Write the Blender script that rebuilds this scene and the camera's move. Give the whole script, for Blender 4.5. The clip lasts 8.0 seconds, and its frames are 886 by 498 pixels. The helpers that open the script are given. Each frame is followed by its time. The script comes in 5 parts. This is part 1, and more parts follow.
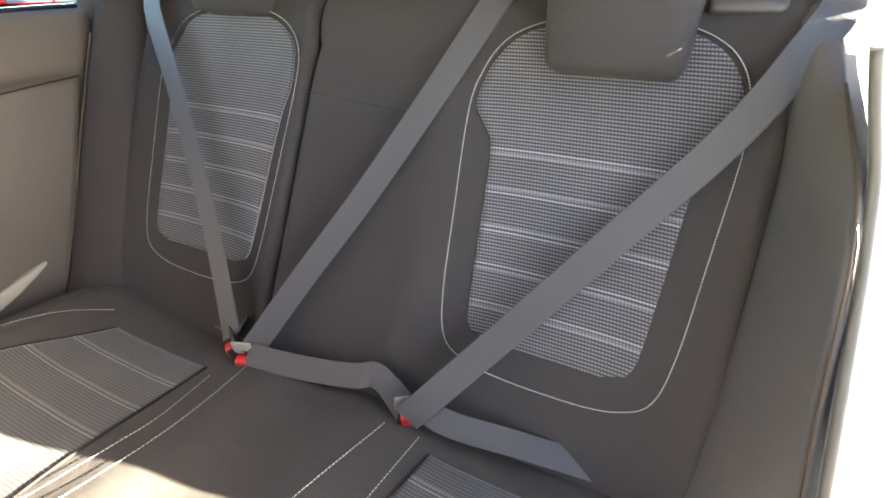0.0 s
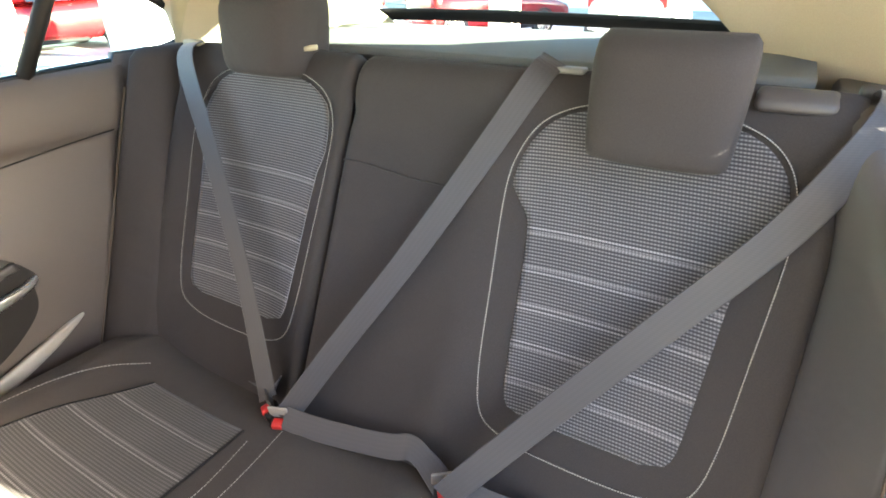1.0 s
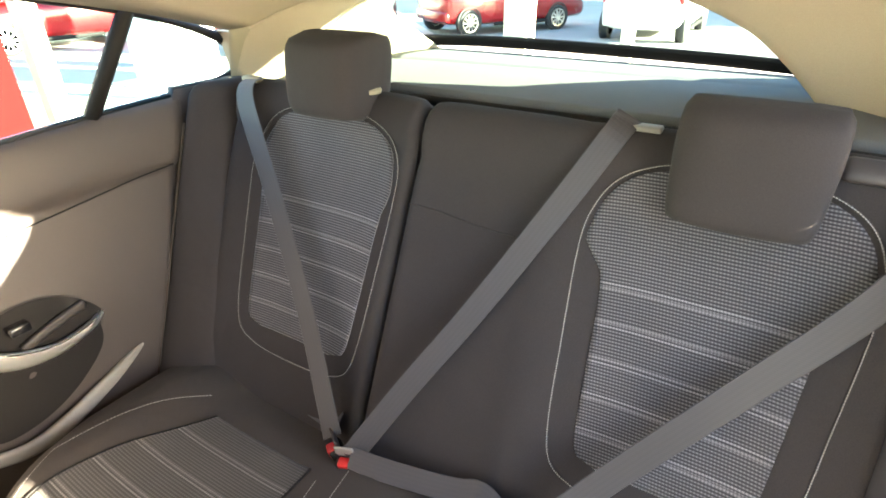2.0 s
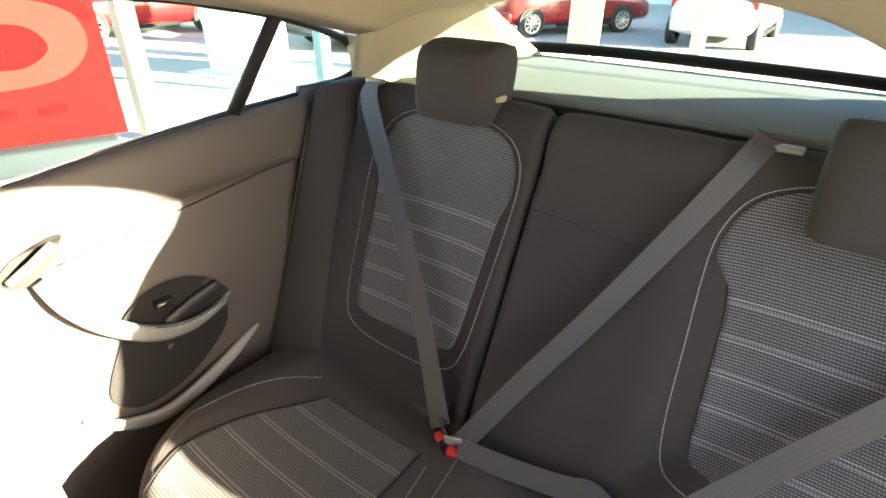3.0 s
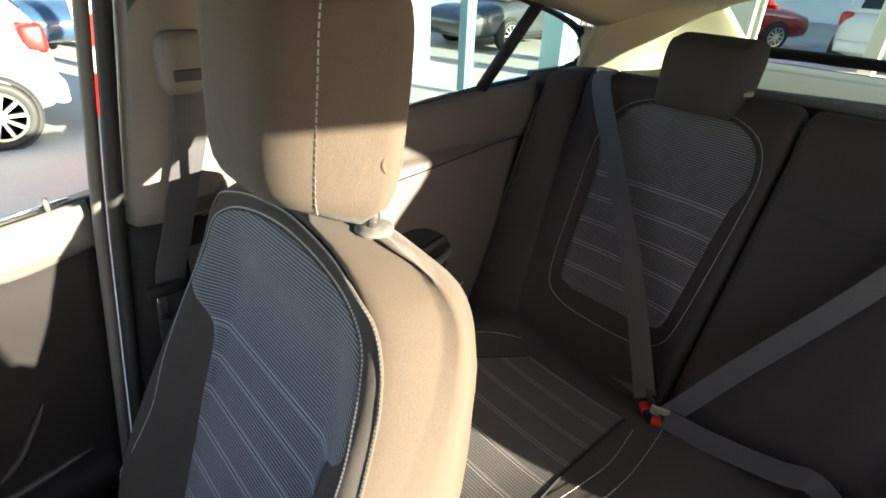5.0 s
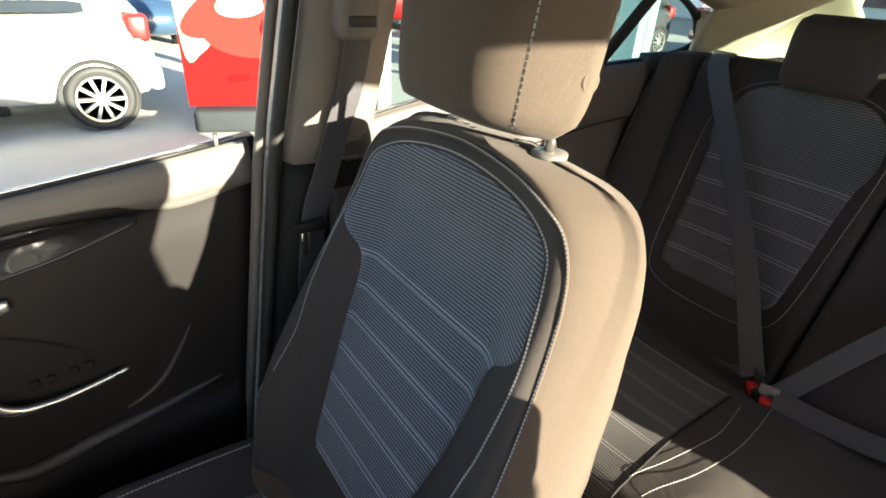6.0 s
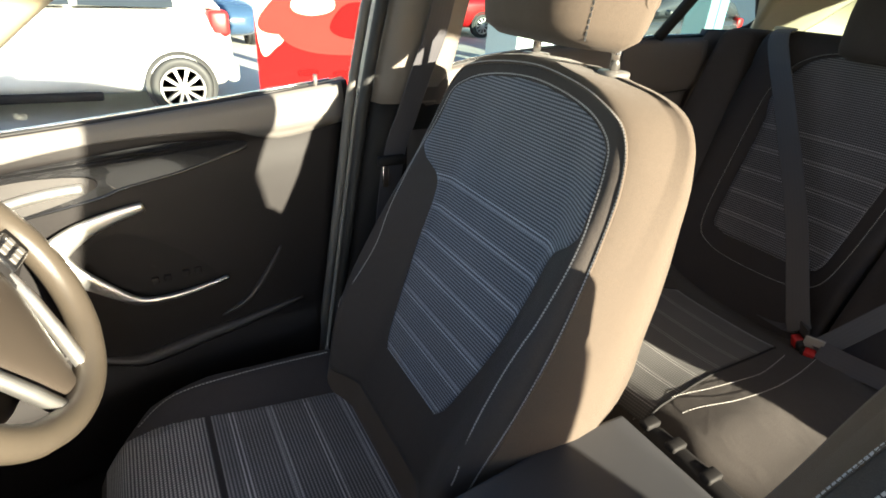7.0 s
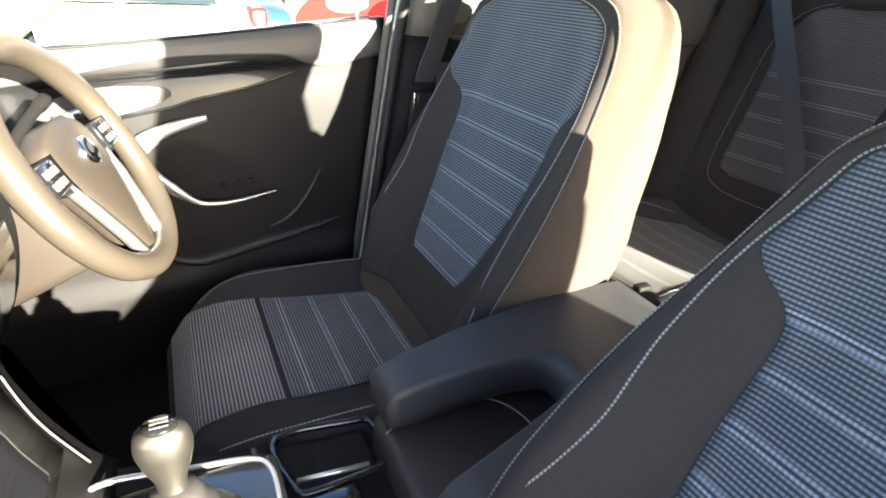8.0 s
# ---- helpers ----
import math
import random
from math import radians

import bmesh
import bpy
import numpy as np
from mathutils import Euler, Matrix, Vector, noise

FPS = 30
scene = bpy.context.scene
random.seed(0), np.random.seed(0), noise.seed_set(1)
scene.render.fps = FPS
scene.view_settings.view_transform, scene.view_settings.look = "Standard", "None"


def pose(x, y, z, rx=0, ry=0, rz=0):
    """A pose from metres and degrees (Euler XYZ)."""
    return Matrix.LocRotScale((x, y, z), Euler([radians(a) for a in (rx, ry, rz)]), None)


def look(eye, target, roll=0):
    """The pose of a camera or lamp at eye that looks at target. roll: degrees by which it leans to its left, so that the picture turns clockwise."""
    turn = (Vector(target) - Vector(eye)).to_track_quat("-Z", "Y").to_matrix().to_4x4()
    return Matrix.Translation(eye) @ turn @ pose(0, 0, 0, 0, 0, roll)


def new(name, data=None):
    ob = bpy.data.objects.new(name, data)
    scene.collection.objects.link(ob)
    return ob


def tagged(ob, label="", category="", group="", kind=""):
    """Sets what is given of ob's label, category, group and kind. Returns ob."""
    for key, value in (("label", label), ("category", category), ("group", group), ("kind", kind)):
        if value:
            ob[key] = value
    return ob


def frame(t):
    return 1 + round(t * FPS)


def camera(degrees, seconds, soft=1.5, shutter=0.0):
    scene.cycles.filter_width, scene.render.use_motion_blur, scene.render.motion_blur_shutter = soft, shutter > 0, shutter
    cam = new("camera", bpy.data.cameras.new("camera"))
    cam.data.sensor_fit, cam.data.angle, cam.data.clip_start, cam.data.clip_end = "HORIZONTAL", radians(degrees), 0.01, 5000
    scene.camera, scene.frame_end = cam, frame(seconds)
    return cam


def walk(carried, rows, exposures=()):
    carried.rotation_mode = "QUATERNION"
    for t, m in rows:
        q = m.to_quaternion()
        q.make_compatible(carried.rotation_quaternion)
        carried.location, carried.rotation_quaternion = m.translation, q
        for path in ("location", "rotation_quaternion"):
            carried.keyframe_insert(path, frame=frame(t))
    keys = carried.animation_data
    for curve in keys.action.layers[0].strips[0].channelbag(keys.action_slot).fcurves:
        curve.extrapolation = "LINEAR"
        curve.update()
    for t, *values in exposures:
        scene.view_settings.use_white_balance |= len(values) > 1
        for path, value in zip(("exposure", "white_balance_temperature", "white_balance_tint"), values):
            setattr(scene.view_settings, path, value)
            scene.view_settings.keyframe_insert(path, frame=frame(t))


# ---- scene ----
cam = camera(79.5, 8.0, soft=1.8)
# seconds, eye, a point ahead of the eye, roll
PATH = [
    (0.0, (0.451, -0.452, 1.088), (0.0197, 0.3301, 0.6371), -0.1),
    (0.5, (0.428, -0.434, 1.137), (-0.0145, 0.3373, 0.6798), -0.4),
    (1.0, (0.397, -0.424, 1.197), (-0.0494, 0.3394, 0.7305), -0.6),
    (2.5, (0.255, -0.481, 1.294), (-0.2151, 0.2551, 0.8078), -0.0),
    (3.0, (0.213, -0.540, 1.301), (-0.3048, 0.1665, 0.8178), 0.5),
    (3.5, (0.174, -0.605, 1.309), (-0.3747, 0.0749, 0.8230), 1.2),
    (4.0, (0.155, -0.666, 1.301), (-0.4348, -0.0198, 0.8170), 1.4),
    (5.5, (0.090, -0.858, 1.253), (-0.5860, -0.2968, 0.7755), 3.1),
    (6.0, (0.088, -0.930, 1.213), (-0.6201, -0.4039, 0.7429), 3.6),
    (6.5, (0.132, -0.973, 1.187), (-0.6020, -0.4789, 0.7205), 3.8),
    (7.0, (0.196, -1.032, 1.140), (-0.5660, -0.5754, 0.6806), 4.1),
    (7.5, (0.280, -1.074, 1.056), (-0.4986, -0.6337, 0.6093), 4.4),
    (8.0, (0.367, -1.110, 1.023), (-0.4253, -0.6899, 0.5805), 4.1),
]
EXPOSURE = [(0.0, 5.42, 5750), (0.5, 5.48, 5800), (1.0, 5.48, 5800), (2.5, 5.05, 6000), (3.0, 4.68, 6000), (3.5, 4.02, 6000), (4.0, 3.75, 5900), (5.5, 3.1, 5750), (7.0, 3.07, 5750), (8.0, 3.85, 5500)]
walk(cam, [(t, look(eye, target, roll)) for t, eye, target, roll in PATH], [(t, stops, kelvin, 13) for t, stops, kelvin in EXPOSURE])

# ---- light: low winter sun from the open left side, clear pale sky ----
SUN_TO = Vector((1.0, 0.31, 0.25)).normalized()
world = bpy.data.worlds.new("sky")
scene.world = world
world.use_nodes = True
wn = world.node_tree.nodes
wl = world.node_tree.links
bg = wn["Background"]
sky = wn.new("ShaderNodeTexSky")
sky.sky_type = "NISHITA"
sky.sun_disc = False
sky.sun_elevation = math.asin(SUN_TO.z)
sky.sun_rotation = math.atan2(SUN_TO.x, SUN_TO.y)
wl.new(sky.outputs[0], bg.inputs[0])
bg.inputs[1].default_value = 0.05
sun = new("sun", bpy.data.lights.new("sun", "SUN"))
sun.data.energy = 5.0
sun.data.angle = radians(0.6)
sun.data.color = (1.0, 0.86, 0.57)
sun.matrix_world = look(SUN_TO * 30, (0, 0, 0))

# ---- mesh tools ----
def smooth_mesh(bm, name, material, smooth=True):
    me = bpy.data.meshes.new(name)
    bmesh.ops.recalc_face_normals(bm, faces=bm.faces)
    bm.to_mesh(me)
    bm.free()
    if smooth:
        me.polygons.foreach_set("use_smooth", [True] * len(me.polygons))
    if material:
        me.materials.append(material)
    return me


def part(name, bm, material, parent=None, label="", smooth=True):
    """One mesh object, under a thing or a part if a parent is given."""
    ob = new(name, smooth_mesh(bm, name, material, smooth))
    if parent is not None:
        ob.parent = parent
    if label:
        ob["label"] = label
    return ob


def thing(name, at, label, category, group="", kind=""):
    """An empty at the base of a thing, with parts placed in world coordinates under it."""
    ob = new(name)
    ob.empty_display_size = 0.05
    return tagged(ob, label, category, group, kind)


def loft(rings, cap=True, closed=True):
    """A skin over rings of equally many points; the rings are loops unless closed is off."""
    bm = bmesh.new()
    vs = [[bm.verts.new(p) for p in ring] for ring in rings]
    n = len(vs[0])
    for a, b in zip(vs, vs[1:]):
        for i in range(n if closed else n - 1):
            j = (i + 1) % n
            bm.faces.new((a[i], a[j], b[j], b[i]))
    if cap and closed:
        for ring in (vs[0], vs[-1]):
            c = bm.verts.new(sum((v.co for v in ring), Vector()) / n)
            for i in range(n):
                bm.faces.new((ring[i], ring[(i + 1) % n], c))
    return bm


def sheet(f, us, vs, thick=0.0, away=None):
    """A patch f(u, v) over two lists, with a metre map of itself; thick gives it a back, along away(u, v)."""
    bm = bmesh.new()
    uv = bm.loops.layers.uv.new("metres")
    grid = [[bm.verts.new(f(u, v)) for u in us] for v in vs]
    where = {}
    run_v = 0.0
    for j in range(len(vs)):
        mid = len(us) // 2
        if j:
            run_v += (grid[j][mid].co - grid[j - 1][mid].co).length
        run_u = [0.0]
        for i in range(1, len(us)):
            run_u.append(run_u[-1] + (grid[j][i].co - grid[j][i - 1].co).length)
        for i in range(len(us)):
            where[grid[j][i]] = (run_u[i] - run_u[-1] / 2, run_v)
    for a, b in zip(grid, grid[1:]):
        for i in range(len(us) - 1):
            face = bm.faces.new((a[i], a[i + 1], b[i + 1], b[i]))
            for loop in face.loops:
                loop[uv].uv = where[loop.vert]
    if thick:
        low = [[bm.verts.new(v.co + Vector(away) * thick) for v in row] for row in grid]
        for a, b in zip(low, low[1:]):
            for i in range(len(us) - 1):
                bm.faces.new((a[i], b[i], b[i + 1], a[i + 1]))
        rim = lambda g: [*g[0], *[r[-1] for r in g[1:]], *reversed(g[-1][:-1]), *[r[0] for r in reversed(g[1:-1])]]
        up, dn = rim(grid), rim(low)
        n = len(up)
        for i in range(n):
            bm.faces.new((up[i], dn[i], dn[(i + 1) % n], up[(i + 1) % n]))
    return bm


def rbox(x0, x1, y0, y1, z0, z1, r=0.01, seg=2):
    """A box with rounded edges."""
    bm = bmesh.new()
    bmesh.ops.create_cube(bm, size=1.0)
    for v in bm.verts:
        v.co = Vector(((x0 + x1) / 2 + v.co.x * (x1 - x0), (y0 + y1) / 2 + v.co.y * (y1 - y0), (z0 + z1) / 2 + v.co.z * (z1 - z0)))
    if r:
        r = min(r, 0.49 * min(x1 - x0, y1 - y0, z1 - z0))
        bmesh.ops.bevel(bm, geom=bm.edges[:], offset=r, segments=seg, profile=0.5, affect="EDGES")
    return bm


def moved(bm, m):
    bmesh.ops.transform(bm, matrix=m, verts=bm.verts)
    return bm


def add(bm, other):
    """Joins other into bm."""
    me = bpy.data.meshes.new("tmp")
    other.to_mesh(me)
    other.free()
    bm.from_mesh(me)
    bpy.data.meshes.remove(me)
    return bm


def smooth_line(pts, steps=8, closed=False):
    """Points of a Catmull-Rom line through pts."""
    ps = [Vector(p) for p in pts]
    n = len(ps)
    out = []
    for i in range(n if closed else n - 1):
        if closed:
            a, b, c, d = ps[i - 1], ps[i], ps[(i + 1) % n], ps[(i + 2) % n]
        else:
            a, b, c, d = ps[max(i - 1, 0)], ps[i], ps[i + 1], ps[min(i + 2, n - 1)]
        for k in range(steps):
            t = k / steps
            out.append(0.5 * (2 * b + (c - a) * t + (2 * a - 5 * b + 4 * c - d) * t * t + (3 * b - a - 3 * c + d) * t**3))
    if not closed:
        out.append(ps[-1])
    return out


def tube(pts, r, n=6, closed=False, squash=1.0):
    """A round bar along points; r may be a list."""
    pts = [Vector(p) for p in pts]
    m = len(pts)
    rings = []
    up = Vector((0.13, 0.31, 0.94))
    for i, p in enumerate(pts):
        a = pts[i - 1] if (i or closed) else p
        b = pts[(i + 1) % m] if (i < m - 1 or closed) else p
        d = (b - a).normalized()
        side = d.cross(up)
        side = side.normalized() if side.length > 1e-4 else Vector((1, 0, 0))
        up2 = side.cross(d).normalized()
        rr = r[i] if isinstance(r, (list, tuple)) else r
        rings.append([p + (side * math.cos(q) + up2 * math.sin(q) * squash) * rr for q in (k * math.tau / n for k in range(n))])
    if closed:
        rings.append(rings[0])
    return loft(rings, cap=not closed)


def band(pts, widths, depth):
    """A flat strip with soft edges along points of a side wall, its face towards +x."""
    pts = [Vector(p) for p in pts]
    m = len(pts)
    rings = []
    for i, p in enumerate(pts):
        d = (pts[min(i + 1, m - 1)] - pts[max(i - 1, 0)]).normalized()
        n = d.cross(Vector((1, 0, 0))).normalized()
        w = widths[i] / 2
        rings.append([p + n * (a * w) + Vector((b * depth, 0, 0)) for a, b in ((-1, -0.7), (-1, 0.2), (-0.86, 0.8), (-0.5, 1.0), (0.5, 1.0), (0.86, 0.8), (1, 0.2), (1, -0.7))])
    return loft(rings)


def ribbon(pts, sides, width, thick=0.0016):
    """A strap along pts; sides are the directions across it."""
    bm = bmesh.new()
    uv = bm.loops.layers.uv.new("metres")
    rows, run = [], 0.0
    for i, (p, s) in enumerate(zip(pts, sides)):
        p, s = Vector(p), Vector(s).normalized()
        d = (Vector(pts[min(i + 1, len(pts) - 1)]) - Vector(pts[max(i - 1, 0)])).normalized()
        s = (s - d * s.dot(d)).normalized()
        n = d.cross(s)
        if i:
            run += (p - Vector(pts[i - 1])).length
        ring = [bm.verts.new(p + s * (width * k) + n * (thick * h)) for k, h in ((-0.5, 0), (-0.47, 1), (0, 1.2), (0.47, 1), (0.5, 0), (0.47, -1), (0, -1.2), (-0.47, -1))]
        rows.append((ring, run))
    for (a, ra), (b, rb) in zip(rows, rows[1:]):
        for i in range(8):
            j = (i + 1) % 8
            f = bm.faces.new((a[i], a[j], b[j], b[i]))
            for loop in f.loops:
                k = a.index(loop.vert) if loop.vert in a else b.index(loop.vert)
                loop[uv].uv = ((-0.5, -0.47, 0, 0.47, 0.5, 0.47, 0, -0.47)[k] * width, ra if loop.vert in a else rb)
    bm.faces.new(rows[0][0])
    bm.faces.new(rows[-1][0])
    return bm


def lerp(a, b, t):
    return a + (b - a) * t


def table(pairs, v):
    """A value off a smooth line through (v, value) pairs."""
    if v <= pairs[0][0]:
        return pairs[0][1]
    if v >= pairs[-1][0]:
        return pairs[-1][1]
    k = max(i for i in range(len(pairs) - 1) if pairs[i][0] <= v)
    (a, x), (b, y) = pairs[k], pairs[k + 1]
    h = b - a
    mid = (y - x) / h

    def slope(i):
        if i == 0 or i == len(pairs) - 1:
            return mid
        l = (pairs[i][1] - pairs[i - 1][1]) / (pairs[i][0] - pairs[i - 1][0])
        r = (pairs[i + 1][1] - pairs[i][1]) / (pairs[i + 1][0] - pairs[i][0])
        return 0.0 if l * r <= 0 else 2 * l * r / (l + r)
    t = (v - a) / h
    return (2 * t**3 - 3 * t**2 + 1) * x + (t**3 - 2 * t**2 + t) * h * slope(k) + (3 * t**2 - 2 * t**3) * y + (t**3 - t**2) * h * slope(k + 1)


def steps(a, b, n):
    return [lerp(a, b, i / (n - 1)) for i in range(n)]

# ---- materials ----
def nodes_of(name):
    m = bpy.data.materials.new(name)
    m.use_nodes = True
    nt = m.node_tree
    return m, nt, nt.nodes["Principled BSDF"]


def node(nt, kind, **sets):
    n = nt.nodes.new(kind)
    for key, value in sets.items():
        n.inputs[key].default_value = value
    return n


def maths(nt, op, a, b=None, c=None):
    n = nt.nodes.new("ShaderNodeMath")
    n.operation = op
    for i, v in enumerate((a, b, c)):
        if v is None:
            continue
        if isinstance(v, (int, float)):
            n.inputs[i].default_value = v
        else:
            nt.links.new(v, n.inputs[i])
    return n.outputs[0]


def mixed(nt, fac, a, b):
    n = nt.nodes.new("ShaderNodeMix")
    n.data_type = "RGBA"
    for i, v in ((0, fac), (6, a), (7, b)):
        if isinstance(v, (int, float)):
            n.inputs[i].default_value = v
        elif isinstance(v, tuple):
            n.inputs[i].default_value = (*v, 1)
        else:
            nt.links.new(v, n.inputs[i])
    return n.outputs[2]


def plain(name, color, rough=0.5, metal=0.0, grain=400.0, grain_amount=0.15, wear=6.0, wear_amount=0.15, bump=0.1, bump_size=0.0005, coat=0.0, sheen=0.0, spec=0.5, soft=0.0):
    """A surface with fine grain, broad unevenness and a light relief."""
    m, nt, b = nodes_of(name)
    co = nt.nodes.new("ShaderNodeTexCoord").outputs["Object"]
    fine = node(nt, "ShaderNodeTexNoise", Scale=grain, Detail=2.0)
    wide = node(nt, "ShaderNodeTexNoise", Scale=wear, Detail=4.0)
    for n in (fine, wide):
        nt.links.new(co, n.inputs["Vector"])
    f = maths(nt, "MULTIPLY_ADD", fine.outputs[0], 2 * grain_amount, 1 - grain_amount)
    w = maths(nt, "MULTIPLY_ADD", wide.outputs[0], 2 * wear_amount, 1 - wear_amount)
    k = maths(nt, "MULTIPLY", f, w)
    hsv = node(nt, "ShaderNodeHueSaturation", Color=(*color, 1))
    nt.links.new(k, hsv.inputs["Value"])
    nt.links.new(hsv.outputs[0], b.inputs["Base Color"])
    r = maths(nt, "MULTIPLY_ADD", wide.outputs[0], 0.16, rough - 0.08)
    nt.links.new(r, b.inputs["Roughness"])
    b.inputs["Metallic"].default_value = metal
    b.inputs["Coat Weight"].default_value = coat
    b.inputs["Sheen Weight"].default_value = sheen
    b.inputs["Specular IOR Level"].default_value = spec
    if bump:
        bp = node(nt, "ShaderNodeBump", Strength=bump, Distance=bump_size)
        nt.links.new(fine.outputs[0], bp.inputs["Height"])
        nt.links.new(bp.outputs[0], b.inputs["Normal"])
        if soft:
            fold = node(nt, "ShaderNodeTexNoise", Scale=11.0, Detail=3.0, Distortion=0.6)
            nt.links.new(co, fold.inputs["Vector"])
            low = node(nt, "ShaderNodeBump", Strength=1.0, Distance=soft)
            nt.links.new(fold.outputs[0], low.inputs["Height"])
            nt.links.new(low.outputs[0], bp.inputs["Normal"])
    return m


def ribbed(name, dark, light, pitch=0.0062, dot=0.0042, stripe=0.0485, first=0.046, until=0.262, thread=0.55, knot=0.36):
    """Woven seat cloth: fine pale ribs of dots across, and pairs of brighter lines at even steps over the lower part."""
    m, nt, b = nodes_of(name)
    uvn = nt.nodes.new("ShaderNodeUVMap")
    uvn.uv_map = "metres"
    sep = nt.nodes.new("ShaderNodeSeparateXYZ")
    nt.links.new(uvn.outputs[0], sep.inputs[0])
    u, v = sep.outputs[0], sep.outputs[1]
    rib = maths(nt, "SINE", maths(nt, "MULTIPLY", v, math.tau / pitch))
    rib01 = maths(nt, "MULTIPLY_ADD", rib, 0.5, 0.5)
    row = maths(nt, "FLOOR", maths(nt, "DIVIDE", v, pitch))
    shift = maths(nt, "MULTIPLY", row, 1.25)
    dots = maths(nt, "SINE", maths(nt, "ADD", maths(nt, "MULTIPLY", u, math.tau / dot), shift))
    dots01 = maths(nt, "MULTIPLY_ADD", dots, knot, 1.0 - knot)
    weave = maths(nt, "MULTIPLY", maths(nt, "POWER", rib01, 1.2), dots01)
    # pairs of bright lines
    ph = maths(nt, "SUBTRACT", maths(nt, "MODULO", maths(nt, "ADD", maths(nt, "SUBTRACT", v, first), stripe * 20.5), stripe), stripe / 2)
    one = maths(nt, "LESS_THAN", maths(nt, "ABSOLUTE", maths(nt, "SUBTRACT", maths(nt, "ABSOLUTE", ph), 0.0033)), 0.0012)
    band = maths(nt, "LESS_THAN", v, until)
    line = maths(nt, "MULTIPLY", one, band)
    noise_n = node(nt, "ShaderNodeTexNoise", Scale=9.0, Detail=5.0)
    co = nt.nodes.new("ShaderNodeTexCoord").outputs["Object"]
    nt.links.new(co, noise_n.inputs["Vector"])
    fine = node(nt, "ShaderNodeTexNoise", Scale=900.0, Detail=1.0)
    nt.links.new(co, fine.inputs["Vector"])
    amount = maths(nt, "MULTIPLY", maths(nt, "MULTIPLY", weave, thread), maths(nt, "MULTIPLY_ADD", fine.outputs[0], 0.8, 0.55))
    amount = maths(nt, "ADD", amount, maths(nt, "MULTIPLY", line, maths(nt, "MULTIPLY_ADD", dots, 0.14, 0.42)))
    amount = maths(nt, "MINIMUM", amount, 1.0)
    col = mixed(nt, amount, dark, light)
    hsv = node(nt, "ShaderNodeHueSaturation")
    nt.links.new(col, hsv.inputs["Color"])
    nt.links.new(maths(nt, "MULTIPLY_ADD", noise_n.outputs[0], 0.5, 0.75), hsv.inputs["Value"])
    nt.links.new(hsv.outputs[0], b.inputs["Base Color"])
    b.inputs["Roughness"].default_value = 0.85
    b.inputs["Sheen Weight"].default_value = 0.15
    b.inputs["Specular IOR Level"].default_value = 0.25
    bp = node(nt, "ShaderNodeBump", Strength=0.5, Distance=0.0008)
    nt.links.new(weave, bp.inputs["Height"])
    nt.links.new(bp.outputs[0], b.inputs["Normal"])
    return m


def webbing(name, color):
    m, nt, b = nodes_of(name)
    uvn = nt.nodes.new("ShaderNodeUVMap")
    uvn.uv_map = "metres"
    sep = nt.nodes.new("ShaderNodeSeparateXYZ")
    nt.links.new(uvn.outputs[0], sep.inputs[0])
    cord = maths(nt, "SINE", maths(nt, "MULTIPLY", sep.outputs[0], math.tau / 0.0065))
    twill = maths(nt, "SINE", maths(nt, "MULTIPLY", maths(nt, "ADD", sep.outputs[1], maths(nt, "MULTIPLY", sep.outputs[0], 0.6)), math.tau / 0.003))
    k = maths(nt, "ADD", maths(nt, "MULTIPLY", cord, 0.05), maths(nt, "MULTIPLY", twill, 0.1))
    hsv = node(nt, "ShaderNodeHueSaturation", Color=(*color, 1))
    nt.links.new(maths(nt, "ADD", k, 1.0), hsv.inputs["Value"])
    nt.links.new(hsv.outputs[0], b.inputs["Base Color"])
    b.inputs["Roughness"].default_value = 0.55
    b.inputs["Sheen Weight"].default_value = 0.2
    bp = node(nt, "ShaderNodeBump", Strength=0.35, Distance=0.0006)
    nt.links.new(k, bp.inputs["Height"])
    nt.links.new(bp.outputs[0], b.inputs["Normal"])
    return m


def pane(name, tint=(0.85, 0.95, 0.92)):
    m, nt, b = nodes_of(name)
    b.inputs["Base Color"].default_value = (*tint, 1)
    b.inputs["Transmission Weight"].default_value = 1.0
    b.inputs["Roughness"].default_value = 0.0
    b.inputs["IOR"].default_value = 1.0
    gloss = nt.nodes.new("ShaderNodeBsdfGlossy")
    gloss.inputs["Roughness"].default_value = 0.02
    trans = nt.nodes.new("ShaderNodeBsdfTransparent")
    trans.inputs["Color"].default_value = (*tint, 1)
    lw = node(nt, "ShaderNodeLayerWeight", Blend=0.5)
    amount = maths(nt, "MULTIPLY_ADD", maths(nt, "POWER", lw.outputs["Facing"], 5.0), 0.15, 0.006)
    mix = nt.nodes.new("ShaderNodeMixShader")
    nt.links.new(amount, mix.inputs[0])
    nt.links.new(trans.outputs[0], mix.inputs[1])
    nt.links.new(gloss.outputs[0], mix.inputs[2])
    nt.links.new(mix.outputs[0], nt.nodes["Material Output"].inputs[0])
    return m


